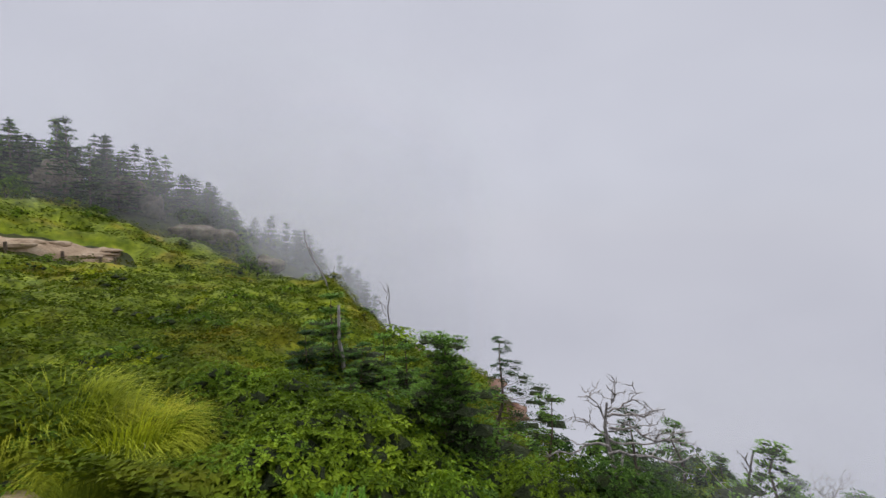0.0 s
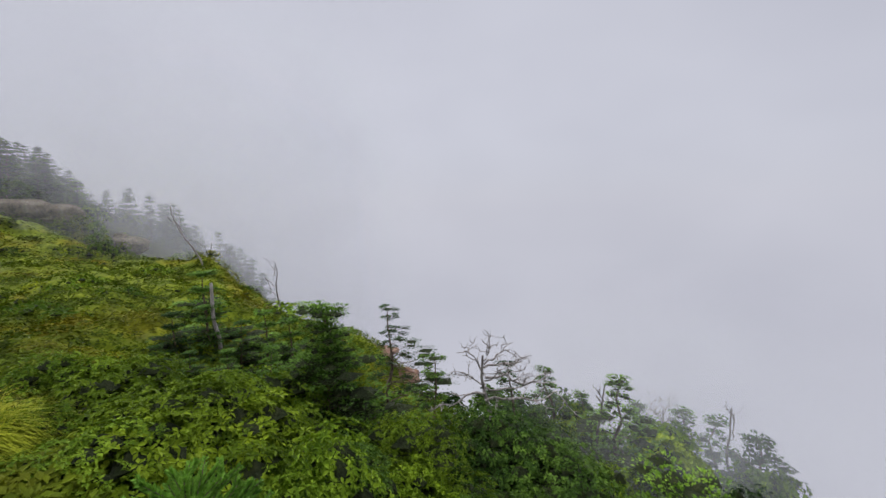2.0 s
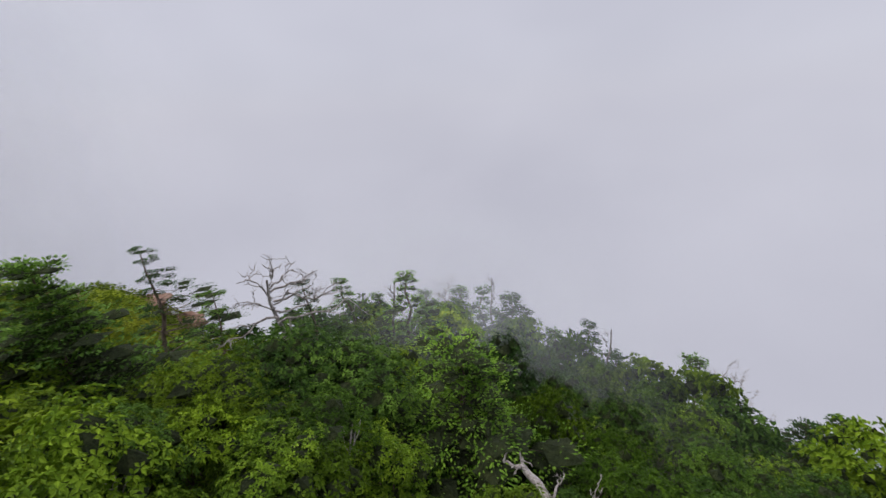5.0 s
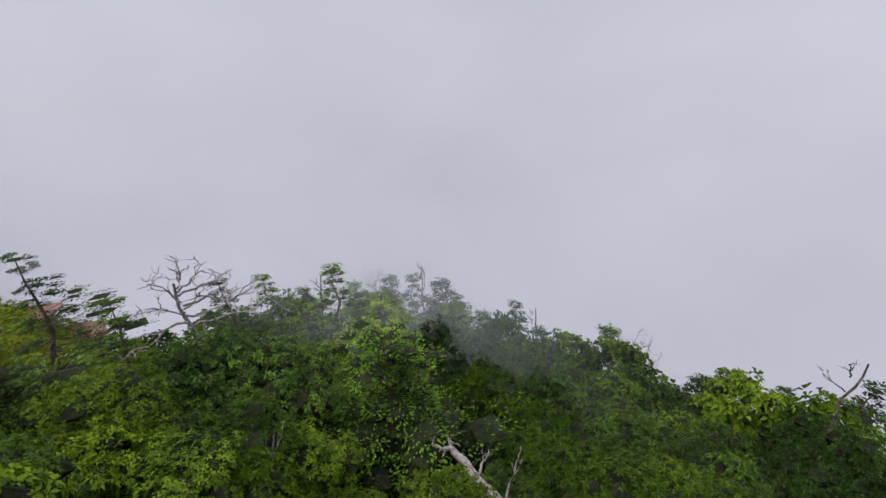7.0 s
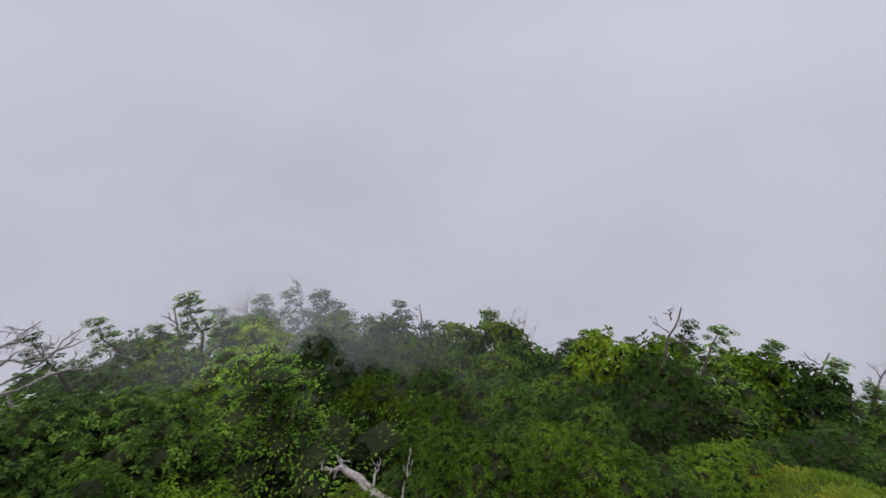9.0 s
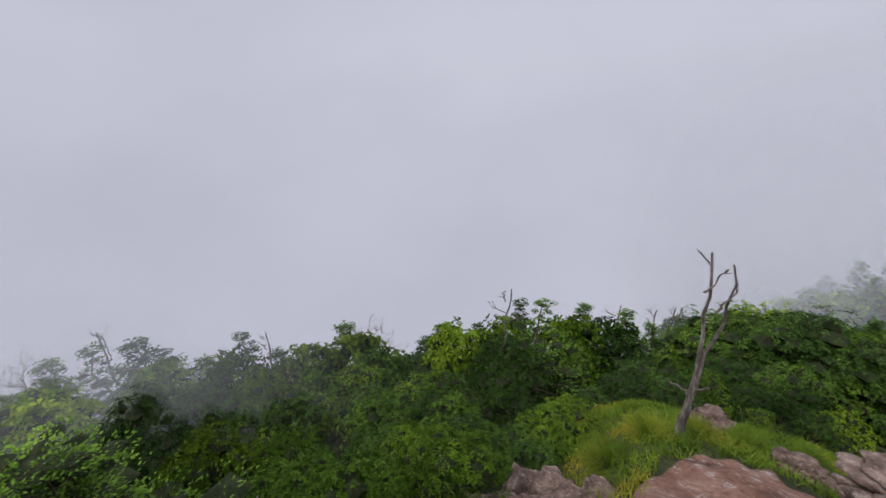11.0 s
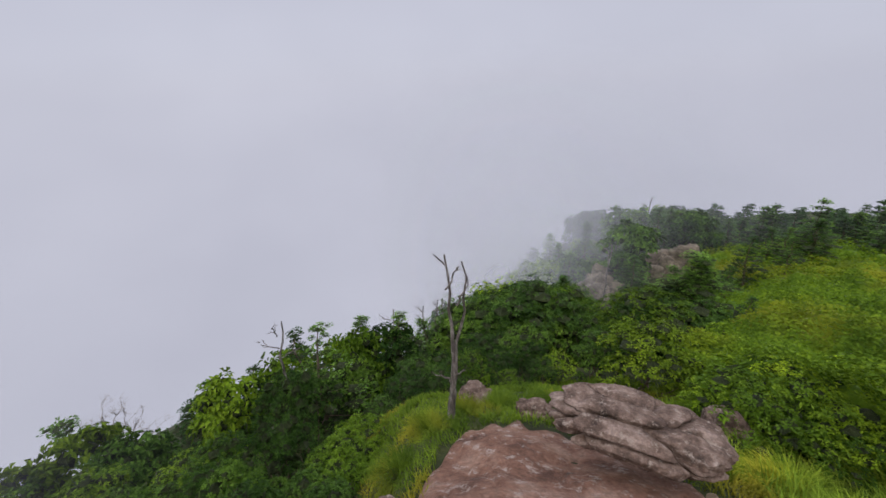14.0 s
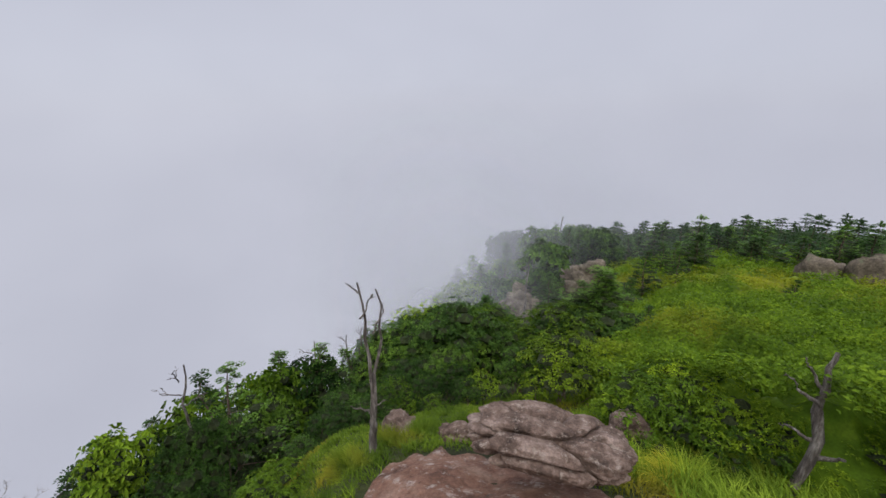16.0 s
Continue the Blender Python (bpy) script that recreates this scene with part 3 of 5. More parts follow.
# shrub belt down the valley flank
r0 = 3.0
while r0 < 14:
    step = 0.85 + 0.09 * r0
    arc = math.degrees(step / r0) * 1.05
    b = -27 + rng.uniform(0, arc)
    while b < 137:
        bj, rj = b + rng.uniform(-0.3, 0.3) * arc, r0 * rng.uniform(0.94, 1.06)
        b += arc
        if bj > 93 and rj < 4.4 or bj > 100 and rj < 5.4 or bj > 112 and rj < 7.0 or bj < -5 and rj > 7 or bj < -24 and rj < 4.2 or 47 < bj < 59 and 3.0 < rj < 3.9 or 27 < bj < 53 and 3.7 < rj < 6.2 or -22 < bj < -5 and rj > 6.2:
            continue
        if -3 < bj < 12 and rj > 10.5:
            continue
        x, y = polar(bj, rj)
        near_fall = max(11 - rj, 0) * float(np.interp(bj, [-10, 5, 20, 35], [0.3, 0.8, 1.1, 1.5]))
        cap = EYE_Z + rj * math.tan(radians(canopy(bj) - near_fall - rng.uniform(-1, 3.5))) - ground_at(x, y)
        want = 1.25 + 0.1 * rj + rng.uniform(-0.4, 0.6) if rj < 8 else 3.6
        if 27 < bj < 64 and rj < 3.9:
            cap = min(cap, EYE_Z - rj * math.tan(radians(rng.uniform(46, 49))) - ground_at(x, y))
        h = max(min(want, cap), 0.45)
        if 6 < rj < 11:
            pick = MIDKINDS[rng.choice(3, p=[0.48, 0.22, 0.3] if bj < 75 else [0.2, 0.78, 0.02])]
        elif rj < 10:
            pick = KINDS[rng.choice(4, p=[0.34, 0.3, 0.14, 0.22] if bj < 75 else [0.18, 0.02, 0.64, 0.16])]
        else:
            pick = FARKINDS[rng.choice(3, p=[0.45, 0.38, 0.17])]
        if bj < -13 and rj < 7 or 0 < bj < 62 and rj < 6.5:
            pick = KINDS[rng.choice(4, p=[0.32, 0.46, 0.08, 0.14])]
        elif bj < 0 and rj < 6:
            pick = KINDS[rng.choice(4, p=[0.2, 0.05, 0.6, 0.15])]
        put(pick, bj, rj, height=h, spread=float(np.clip((0.9 + 0.075 * rj) / h, 0.62, 1.2)))
    r0 += step * (0.7 if r0 < 8 else 0.8)

for b, r, top, k, s in ((-28.9, 5.6, -13.6, 0, 1.1), (-25, 5.2, -14.9, 1, 1.1), (-19.9, 4.6, -17.4, 1, 1.1), (-13.2, 5.0, -18.7, 1, 1.1), (-31.7, 4.6, -17.4, 0, 1.0), (-23.9, 4.0, -19.1, 1, 1.2), (-16.7, 4.0, -21.2, 1, 1.2),
                        (-27.9, 3.8, -20.1, 0, 1.2), (-32.5, 3.8, -21.5, 0, 1.0), (3.1, 4.6, -25.8, 1, 1.0), (-5.3, 3.6, -26.3, 2, 1.0), (19.7, 5.3, -26.8, 2, 1.2), (24.2, 5.2, -29.5, 2, 1.2), (16.6, 5.3, -26.0, 2, 0.9), (6.1, 4.2, -26.0, 1, 1.0), (15.5, 3.6, -34.0, 0, 1.1), (10.7, 3.0, -37, 0, 1.1)):
    put(TALLKINDS[k] if b > -6 else KINDS[k], b, r, top=top, spread=s)
for b, r, h, k in ((103, 4.6, 0.8, 2), (108, 5.0, 0.9, 0), (105.5, 4.1, 0.6, 2), (111, 5.6, 0.9, 3), (-25.5, 4.4, 0.5, 1), (-23.5, 4.9, 0.6, 1), (-25, 5.6, 0.6, 0), (-22, 5.6, 0.7, 1), (-22.5, 4.2, 0.5, 0), (-24.5, 6.4, 0.6, 1), (-21, 6.4, 0.7, 0)):
    put(KINDS[k], b, r, height=h, spread=1.2)

# firs
FIR_A = fir("fir_tree", "dark green dense fir with a blunt top", 3.0, 2.7, 21, 7, 0.085, 0.034, 23, M_FIR, 0.1, 0.32, 0.1, pads=75, pad_size=0.36, spray=False, level=0.5)
FIR_B = fir("fir_tree", "sparse wind-swept fir with tiers of needle clumps", 3.4, 3.0, 13, 6, 0.07, 0.03, 22, M_FIR, 0.2, 0.2, 0.3, (0.02, 0), 0.4, pads=90, spray=False, pad_size=0.27, level=0.3, inner=False, droop=0.22)
FIR_YOUNG = fir("fir_tree", "young dark conical fir on the slope", 1.8, 2.1, 9, 8, 0.085, 0.034, 23, M_FIR, 0.03, 0.0, 0.03, pads=24, pad_size=0.36, level=0.22)
FIR_PALE = fir("fir_tree", "bright green drooping fir beside the shrubs", 2.6, 4.2, 13, 8, 0.085, 0.034, 24, M_FIR_PALE, 0.05, 0.42, 0.05, droop=0.3, pads=70, pad_size=0.32, spray=False, level=0.35)
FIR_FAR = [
    fir("fir_tree", "dark fir with level tiers on the misty hillside", 5.0, 4.4, 10, 7, 0.36, 0.2, 25, M_FIR_HAZED, 0.04, 0.0, 0.04, group="hill firs", inner=False, pads=11, spray=False, sides=3, pad_size=0.46, level=0.12, droop=0.12),
    fir("fir_tree", "dark flat-topped fir on the misty hillside", 4.6, 3.6, 10, 6, 0.36, 0.2, 26, M_FIR_HAZED, 0.06, 0.12, 0.08, group="hill firs", inner=False, pads=11, spray=False, sides=3, wind=0.2, pad_size=0.46, level=0.14),
    fir("fir_tree", "green fir on the misty hillside", 4.5, 3.6, 11, 7, 0.36, 0.2, 27, M_FIR_HAZED, 0.04, 0.05, 0.04, group="hill firs", inner=False, pads=9, spray=False, sides=3, pad_size=0.46, level=0.15),
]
FIR_MID = [
    fir("fir_tree", "dark dense fir rising above the shrubs in the mist", 4.0, 2.9, 15, 6, 0.12, 0.05, 28, M_FIR, 0.06, 0.05, 0.06, group="firs in the mist", pads=28, spray=False, sides=3, pad_size=0.38, level=0.3, droop=0.05),
    fir("fir_tree", "sparse wind-bent fir with flat tiers in the mist", 4.0, 2.9, 10, 6, 0.11, 0.046, 29, M_FIR, 0.1, 0.1, 0.2, (0.05, 0), 0.3, group="firs in the mist", pads=40, spray=False, sides=3, pad_size=0.32, level=0.22, inner=False),
]
put(FIR_A, -4.2, 5.2, top=-11.9, turn=40, spread=1.1)
put(FIR_B, 4.2, 8.4, top=-13.2, turn=0, spread=1.15)
put(FIR_B, 10.6, 6.6, top=-19.3, spread=0.9, turn=200)
for b, r, top in ((-19.8, 8.6, -13.6), (-16.5, 8.8, -13.2), (-13, 8.4, -15.5), (-10.5, 8.2, -14.5), (-7.8, 8.0, -15.8), (-16.6, 9.6, -9.3), (-21.5, 7.8, -16.8), (-14.8, 7.4, -18.5), (-18.5, 7.4, -18), (-10, 7.2, -18.8)):
    put(FIR_YOUNG, b, r, top=top + 2.2, spread=1.25)
put(FIR_PALE, 40.8, 4.9, top=-30.6, turn=60, spread=1.0)
for b, r, top, k, s in ((35.3, 10, -21.3, 0, 0.9), (22, 10, -20.4, 1, 0.8), (27, 11, -21.4, 1, 1.0), (43, 14, -23.6, 0, 0.8), (46.5, 15, -24.5, 1, 0.8), (50.5, 14, -24.6, 0, 0.7), (54, 14, -27, 1, 0.8), (62.7, 14, -28.3, 1, 0.6),
                        (75.5, 16.5, -29.6, 0, 0.75), (90.5, 16, -31.6, 0, 0.9), (87.5, 16, -33, 0, 0.8), (104.6, 9.5, -28.2, 1, 0.6), (102.3, 9.8, -28.8, 1, 0.6), (111.5, 12, -28.1, 0, 0.4), (117.3, 12, -28.2, 0, 0.6), (69, 15, -31.2, 1, 0.6),
                        (31, 12, -23.5, 0, 0.9), (38, 13, -23.8, 0, 0.9), (66, 15, -31, 0, 0.8), (96, 13, -31.5, 0, 0.8), (120.5, 13, -29.3, 0, 0.6), (57, 14, -29, 0, 0.8)):
    put(FIR_MID[k], b, r, top=top, spread=max(s, 0.85) * 1.4)
# wood on the hill above the meadow
FAR_WOOD = []
for i in range(130):
    b, r = rng.uniform(-60, -25), rng.uniform(36, 62)
    if b > -26 and r < 42:
        r += 8
    cap = float(np.interp(b, [-60, -46, -41, -34, -29, -25.5, -24, -19.6, -14, -8], [11, 10.5, 11.7, 9.2, 5.7, 1.6, 3.0, 4.0, -1.5, -8]))
    x, y = polar(b, r)
    room = EYE_Z + r * math.tan(radians(cap + 0.4 - abs(rng.normal(0, 1.6)))) - ground_at(x, y)
    h = min(rng.uniform(2.6, 4.5), room) if i % 3 else min(room, 7.0)
    if h > 1.2:
        plant = (FIR_FAR[rng.choice(3, p=[0.55, 0.25, 0.2])], b, r, h, float(np.clip(3.8 / h, 0.8, 1.15)))
        if r > 50:
            FAR_WOOD.append(plant)
        else:
            put(plant[0], b, r, height=h, spread=plant[4])
for i in range(46):
    b, r = rng.uniform(-25, -7), rng.uniform(43, 52)
    x, y = polar(b, r)
    h = min(rng.uniform(3.0, 5.5), EYE_Z + r * math.tan(radians(float(np.interp(b, [-25, -21, -17, -13, -7], [3.0, 2.6, -0.5, -3.5, -8.5])) - abs(rng.normal(0, 1.2)))) - ground_at(x, y))
    if h > 1.2:
        FAR_WOOD.append((FIR_FAR[rng.choice(3)], b, r, h, float(np.clip(3.6 / h, 0.8, 1.1))))
# wooded hill beyond the saddle
for i in range(230):
    b, r = rng.uniform(124, 158), np.exp(rng.uniform(np.log(11), np.log(54)))
    cap = float(np.interp(b, [124, 131, 138, 144, 150, 156], [-28, -21.4, -16.5, -15.0, -14.0, -14.0]))
    if r < 20:
        cap = min(cap, -23 - abs(rng.normal(0, 2.5)))
    if 142 < b < 149 and r < 22:
        cap = min(cap, -28)
    if 151 < b < 158 and r < 26:
        cap = min(cap, -23.5)
    x, y = polar(b, r)
    h = min(rng.uniform(1.6, 3.8) if r < 28 else rng.uniform(2.5, 5.5), EYE_Z + r * math.tan(radians(cap)) - ground_at(x, y))
    if h > 0.8:
        put(MIDKINDS[rng.choice(3, p=[0.25, 0.7, 0.05])] if r < 16 else (FIR_FAR + FARKINDS)[rng.choice(6, p=[0.3, 0.2, 0.2, 0.22, 0.08, 0.0])], b, r, height=h, spread=float(np.clip(3.0 / h, 0.8, 1.4)))
for i in range(190):
    b, r = rng.uniform(150, 204), rng.uniform(30, 54)
    cap = float(np.interp(b, [150, 155, 169, 175, 182, 200], [-14.4, -13.9, -11.8, -11.0, -10.2, -9.6]))
    x, y = polar(b, r)
    h = min(rng.uniform(2.4, 5.2), EYE_Z + r * math.tan(radians(cap + 0.9 - abs(rng.normal(0, 1.7)))) - ground_at(x, y))
    if h > 1:
        plant = (FIR_FAR[rng.choice(3, p=[0.55, 0.2, 0.25])], b, r, h, float(np.clip(4.0 / h, 0.9, 1.5)))
        if r > 36:
            FAR_WOOD.append(plant)
        else:
            put(plant[0], b, r, height=h, spread=plant[4])
put(FIR_A, 156.8, 13, top=-18.6, spread=1.35)
for b, r, top, s in ((154.2, 14, -20.5, 1.4), (166.7, 24, -13.4, 1.5)):
    put(FIR_MID[0], b, r, top=top, spread=s)
for b, r, top in ((162.2, 12, -22.1), (166.7, 24, -13.7), (164.5, 24, -14.6), (176.2, 18, -16.7), (160, 16, -19.5), (161.5, 19, -16), (165, 21, -15.5), (153.5, 12, -25), (158, 12, -23.5), (177.5, 22, -16.6), (163, 25, -15), (149.6, 19, -20)):
    put(FIR_MID[0], b, r, top=top, spread=1.1)
for b, r, top, k, s in ((152.9, 7.6, -26.9, 1, 1.3), (146.6, 8.5, -28.7, 0, 1.0), (136.3, 9, -29.9, 0, 1.0), (138.9, 7.5, -33, 1, 0.9), (145.5, 8.2, -31, 0, 0.9), (141, 7.8, -32, 2, 0.9), (136.5, 8.5, -31.5, 0, 0.9), (157.5, 9.5, -28, 0, 1.0), (162, 9.5, -29, 1, 1.0), (132.5, 8, -33, 1, 0.9), (128, 8, -33, 2, 0.9), (145, 11, -27.5, 0, 0.9), (139, 11, -28, 1, 0.9), (150.5, 11, -25, 0, 0.9),
                        (166, 8.5, -29.5, 0, 1.0), (170, 7.2, -33, 1, 1.0), (164.5, 6.4, -35.5, 1, 1.0), (180, 6.8, -32, 1, 1.2), (186, 8, -28, 0, 1.2), (174, 10, -26.5, 1, 1.0), (171, 13, -23.5, 1, 1.0), (184, 12, -22.5, 0, 1.0)):
    put(MIDKINDS[2 if b == 152.9 else (1, 1, 0)[k]], b, r, top=top, spread=s)


for b, r, h, k in ((163.5, 6.5, 0.8, 1), (170, 6.4, 0.95, 0), (166.5, 7.6, 0.8, 2), (173.5, 5.6, 0.7, 0), (160.5, 6.1, 0.5, 1), (168, 5.5, 0.6, 3), (176.5, 6.3, 0.8, 3), (180.5, 5.9, 0.8, 0), (185, 6.8, 0.9, 2), (171.5, 8.0, 0.8, 1), (177, 8.4, 0.8, 0), (165, 8.8, 0.9, 3), (182.5, 9.2, 0.9, 1), (188, 5.4, 0.7, 0), (173, 10.5, 0.9, 0), (159.5, 8.0, 0.7, 0), (169.5, 12, 1.0, 2), (179, 12.5, 1.0, 0), (186, 11, 0.9, 1)):
    put(FINEKINDS[k % 3], b, r, height=h, spread=1.15)


def far_wood():
    """The trees too far to tell apart, as one mesh with bark and needles."""
    vs, fs, mi, at = [], [], [], 0
    for root, b, r, h, spread in FAR_WOOD:
        x, y = polar(b, r)
        s = h / root["h"]
        a = rng.uniform(0, 6.28)
        for slot, child in ((0, "crown"), (1, "trunk")):
            me = [c for c in root.children if c.name.startswith(child)][0].data
            v = np.empty(len(me.vertices) * 3, dtype=np.float32)
            me.vertices.foreach_get("co", v)
            v = v.reshape(-1, 3)
            k = len(me.polygons[0].vertices)
            f = np.empty(len(me.polygons) * k, dtype=np.int32)
            me.loops.foreach_get("vertex_index", f)
            f = f.reshape(-1, k)
            if k == 4:
                f = np.concatenate([f[:, :3], f[:, [0, 2, 3]]])
            w = np.stack([(v[:, 0] * math.cos(a) - v[:, 1] * math.sin(a)) * s * spread + x, (v[:, 0] * math.sin(a) + v[:, 1] * math.cos(a)) * s * spread + y, v[:, 2] * s + ground_at(x, y)], 1)
            vs.append(w)
            fs.append(f + at)
            mi.append(np.full(len(f), slot, dtype=np.int32))
            at += len(w)
    me = mesh_of("far_wood", np.concatenate(vs), np.concatenate(fs), M_FIR_HAZED)
    me.materials.append(M_BARK)
    me.polygons.foreach_set("material_index", np.concatenate(mi))
    return tagged(new("far_wood", me), "dark fir wood fading into the mist on the hills", "trees", "", "stuff")


far_wood()
# bushes under the hillside wood
for i in range(130):
    b = rng.uniform(-60, -10)
    r = rng.uniform(33, 50) if b < -30 else rng.uniform(26, 46)
    if i % 2:
        continue
    put(LOWKINDS[1][rng.choice(2) + 1], b, r, height=rng.uniform(0.8, 1.8), spread=rng.uniform(0.6, 0.9))

# ---- meadow: herbs and grass ----
def field(n, b0, b1, r_0, r_1, keep):
    b, r = rng.uniform(b0, b1, n), np.sqrt(rng.uniform(r_0 ** 2, r_1 ** 2, n)) if r_1 < 12 else np.exp(rng.uniform(np.log(r_0), np.log(r_1), n))
    k = keep(b, r)
    b, r = np.radians(b[k]), r[k]
    x, y = CX + r * np.sin(b), CY + r * np.cos(b)
    return x, y, ground(x, y), r


def hummock(x, y):
    return 0.7 * pillows(x, y, 2.3, 37) + 0.55 * pillows(x, y, 1.05, 31) + 0.25 * pillows(x, y, 0.45, 35)


def turf(name, label, b0, b1, r_0, r_1, tall, mat, mask, nb=240, nr=230):
    """The closed body of low growth under its outer leaves: rounded hummocks with creases."""
    b, r = np.meshgrid(np.linspace(b0, b1, nb), np.geomspace(r_0, r_1, nr), indexing="ij")
    a = np.radians(b)
    x, y = CX + r * np.sin(a), CY + r * np.cos(a)
    k = mask(b, r)
    z = ground(x, y) + tall * (0.05 + 0.8 * hummock(x, y) + 0.16 * grid_noise(x, y, 0.33, 73) + 0.12 * grid_noise(x, y, 0.17, 74)) * k - 0.12 * (1 - k)
    i, j = np.meshgrid(np.arange(nb - 1), np.arange(nr - 1), indexing="ij")
    F = np.stack([i * nr + j, i * nr + j + 1, (i + 1) * nr + j + 1, (i + 1) * nr + j], -1).reshape(-1, 4)
    F = F[k.ravel()[F].max(axis=1) > 0]
    return tagged(new(name, mesh_of(name, np.stack([x, y, z], -1).reshape(-1, 3), F[:, ::-1], mat, True)), label, "plants", "", "stuff")


def herbs(name, label, spots, size, tall, mat):
    """Low leafy growth: leaves laid over rounded hummocks."""
    x, y, z, r = spots
    n, k = len(x), 7
    s = size * (1 + r * 0.07)
    pos, way, nor, ln = [], [], [], []
    for i in range(k):
        px, py = x + rng.normal(0, 1, n) * s * 1.2, y + rng.normal(0, 1, n) * s * 1.2
        hum = hummock(px, py)
        e = 0.12
        gx_, gy_ = (hummock(px + e, py) - hum) / e * tall, (hummock(px, py + e) - hum) / e * tall
        up = unit(np.stack([-gx_, -gy_, np.ones(n)], 1))
        a = rng.uniform(0, 6.283, n)
        o = np.stack([np.cos(a), np.sin(a), rng.uniform(-0.1, 0.5, n)], 1)
        pos.append(np.stack([px, py, ground(px, py) + tall * (0.15 + hum) * rng.uniform(0.8, 1.0, n)], 1))
        way.append(o + up * 0.35 - up * np.sum(o * up, 1, keepdims=True))
        nor.append(up + rng.normal(0, 0.25, (n, 3)))
        ln.append(s * rng.uniform(0.6, 1.2, n) * np.where(hum > 0.3, 1.0, 0.35))
    ln = np.concatenate(ln)
    v, f = leaves(np.concatenate(pos), np.concatenate(way), np.concatenate(nor), ln, ln * 0.5, 0.15, 0.12)
    return tagged(new(name, mesh_of(name, v, f, mat)), label, "plants", "", "stuff")


def grass(name, label, spots, tall, mat, per=5, wide=0.008, wind=(1.0, -0.4), short=0.0):
    x, y, z, r = spots
    n = len(x)
    x, y, z, r = (np.repeat(q, per) for q in (x, y, z, r))
    s = tall * (1 + r * 0.004) * rng.uniform(0.55, 1.2, n * per)
    x, y = x + rng.normal(0, 0.035 * (1 + r * 0.06)), y + rng.normal(0, 0.035 * (1 + r * 0.06))
    pos = np.stack([x, y, ground(x, y) - 0.02], 1)
    s = s * (0.55 + 0.6 * pillows(x, y, 1.15, 31)) * np.clip(0.15 + r * 0.085, 0.45, 1.0) ** short
    way = np.stack([rng.normal(0, 0.8, n * per) + wind[0], rng.normal(0, 0.8, n * per) + wind[1], np.zeros(n * per)], 1)
    v, f = blades(pos, way, s, wide * (1 + r * 0.22), np.minimum(rng.uniform(0.25, 0.95, n * per) + 0.025 * r, 1.15))
    return tagged(new(name, mesh_of(name, v, f, mat)), label, "grass", "", "stuff")


def up_meadow(b, r):
    return ~((b > -27) & (r < 7.0)) & ~((b > -14) & (r < 9.5))


def crest(b, r):
    return up_meadow(b, r) & (r < np.interp(b, [-60, -38, -30, -20, -10, -2, 8, 16], [36, 36, 34, 29, 20, 14, 12.5, 11.5]))


def sandy(b, r):
    return (b < -41) & (b > -56) & (r > 3.2) & (r < 4.6)


def meadow_mask(b, r):
    edge = np.interp(b, [-60, -38, -30, -20, -10, -2, 8, 16], [36, 36, 34, 29, 20, 14, 12.5, 11.5])
    inner = np.interp(b, [-28, -26, -15, -13], [3.6, 6.5, 6.8, 9.4])
    bare = np.clip(np.minimum(np.minimum(-41 - b, b + 56) / 4, np.minimum(r - 3.0, 4.8 - r) / 0.4), 0, 1)
    way = np.clip(np.minimum(np.minimum(r - 26.2, 30.2 - r) / 0.8, (-35 - b) / 2), 0, 1)
    return (1 - way) * np.clip((edge - r) / 1.5, 0, 1) * np.clip((r - inner) / 0.5, 0, 1) * (1 - bare) * np.clip((b + 62) / 3, 0, 1) * np.clip((16 - b) / 3, 0, 1)


def saddle_mask(b, r):
    return np.clip((r - np.interp(b, [156, 163, 170, 180], [7.5, 7.0, 5.6, 5.0])) / 0.8, 0, 1) * np.clip((b - 155) / 3, 0, 1) * np.clip((38 - r) / 2, 0, 1) * np.clip((207 - b) / 3, 0, 1)


turf("meadow_turf", "rounded hummocks of yellow-green growth on the rising meadow", -62, 16, 3.4, 38, 0.42, M_HERB, meadow_mask)
turf("saddle_turf", "rounded hummocks of bright green growth on the saddle", 154, 207, 4.6, 38, 0.85, M_HERB_GREEN, saddle_mask, 170)
herbs("meadow_herbs", "yellow-green leafy growth covering the rising meadow", field(21000, -62, 16, 3.4, 38, lambda b, r: crest(b, r) & ~sandy(b, r) & ~((b < -36) & (r > 26.6) & (r < 29.9))), 0.06, 0.42, M_HERB)
grass("meadow_grass", "long bright grass bent by the wind on the meadow", field(12000, -62, 16, 3.0, 38, lambda b, r: crest(b, r) & ~sandy(b, r) & ~((b < -36) & (r > 26.6) & (r < 29.9)) & (grid_noise(r * np.sin(np.radians(b)), r * np.cos(np.radians(b)), 2.0, 41) > -0.6)), 0.55, M_GRASS, 6, 0.006, short=1.0)
herbs("saddle_herbs", "bright green growth covering the saddle meadow", field(16000, 156, 205, 4.8, 38, lambda b, r: (b > 156) & (r > np.interp(b, [156, 163, 170, 180], [7.5, 7.0, 5.6, 5.0]))), 0.05, 0.9, M_HERB_GREEN)
grass("saddle_grass", "bright green grass on the saddle below the knob", field(4500, 155, 205, 3.7, 34, lambda b, r: (r > 4.2) | (b > 168)), 0.3, M_GRASS_GREEN, 6, 0.006)
grass("rim_grass", "bright green grass round the bare rock slab", field(5000, 111, 172, 2.4, 8.0, lambda b, r: (r > np.interp(b, [105, 114, 121, 124, 128, 135, 142, 150, 160, 170], [2.9, 2.5, 2.7, 3.5, 4.1, 4.4, 4.4, 4.2, 3.8, 3.3]))), 0.15, M_GRASS_RIM, 6, 0.005, (0.2, 0.1))
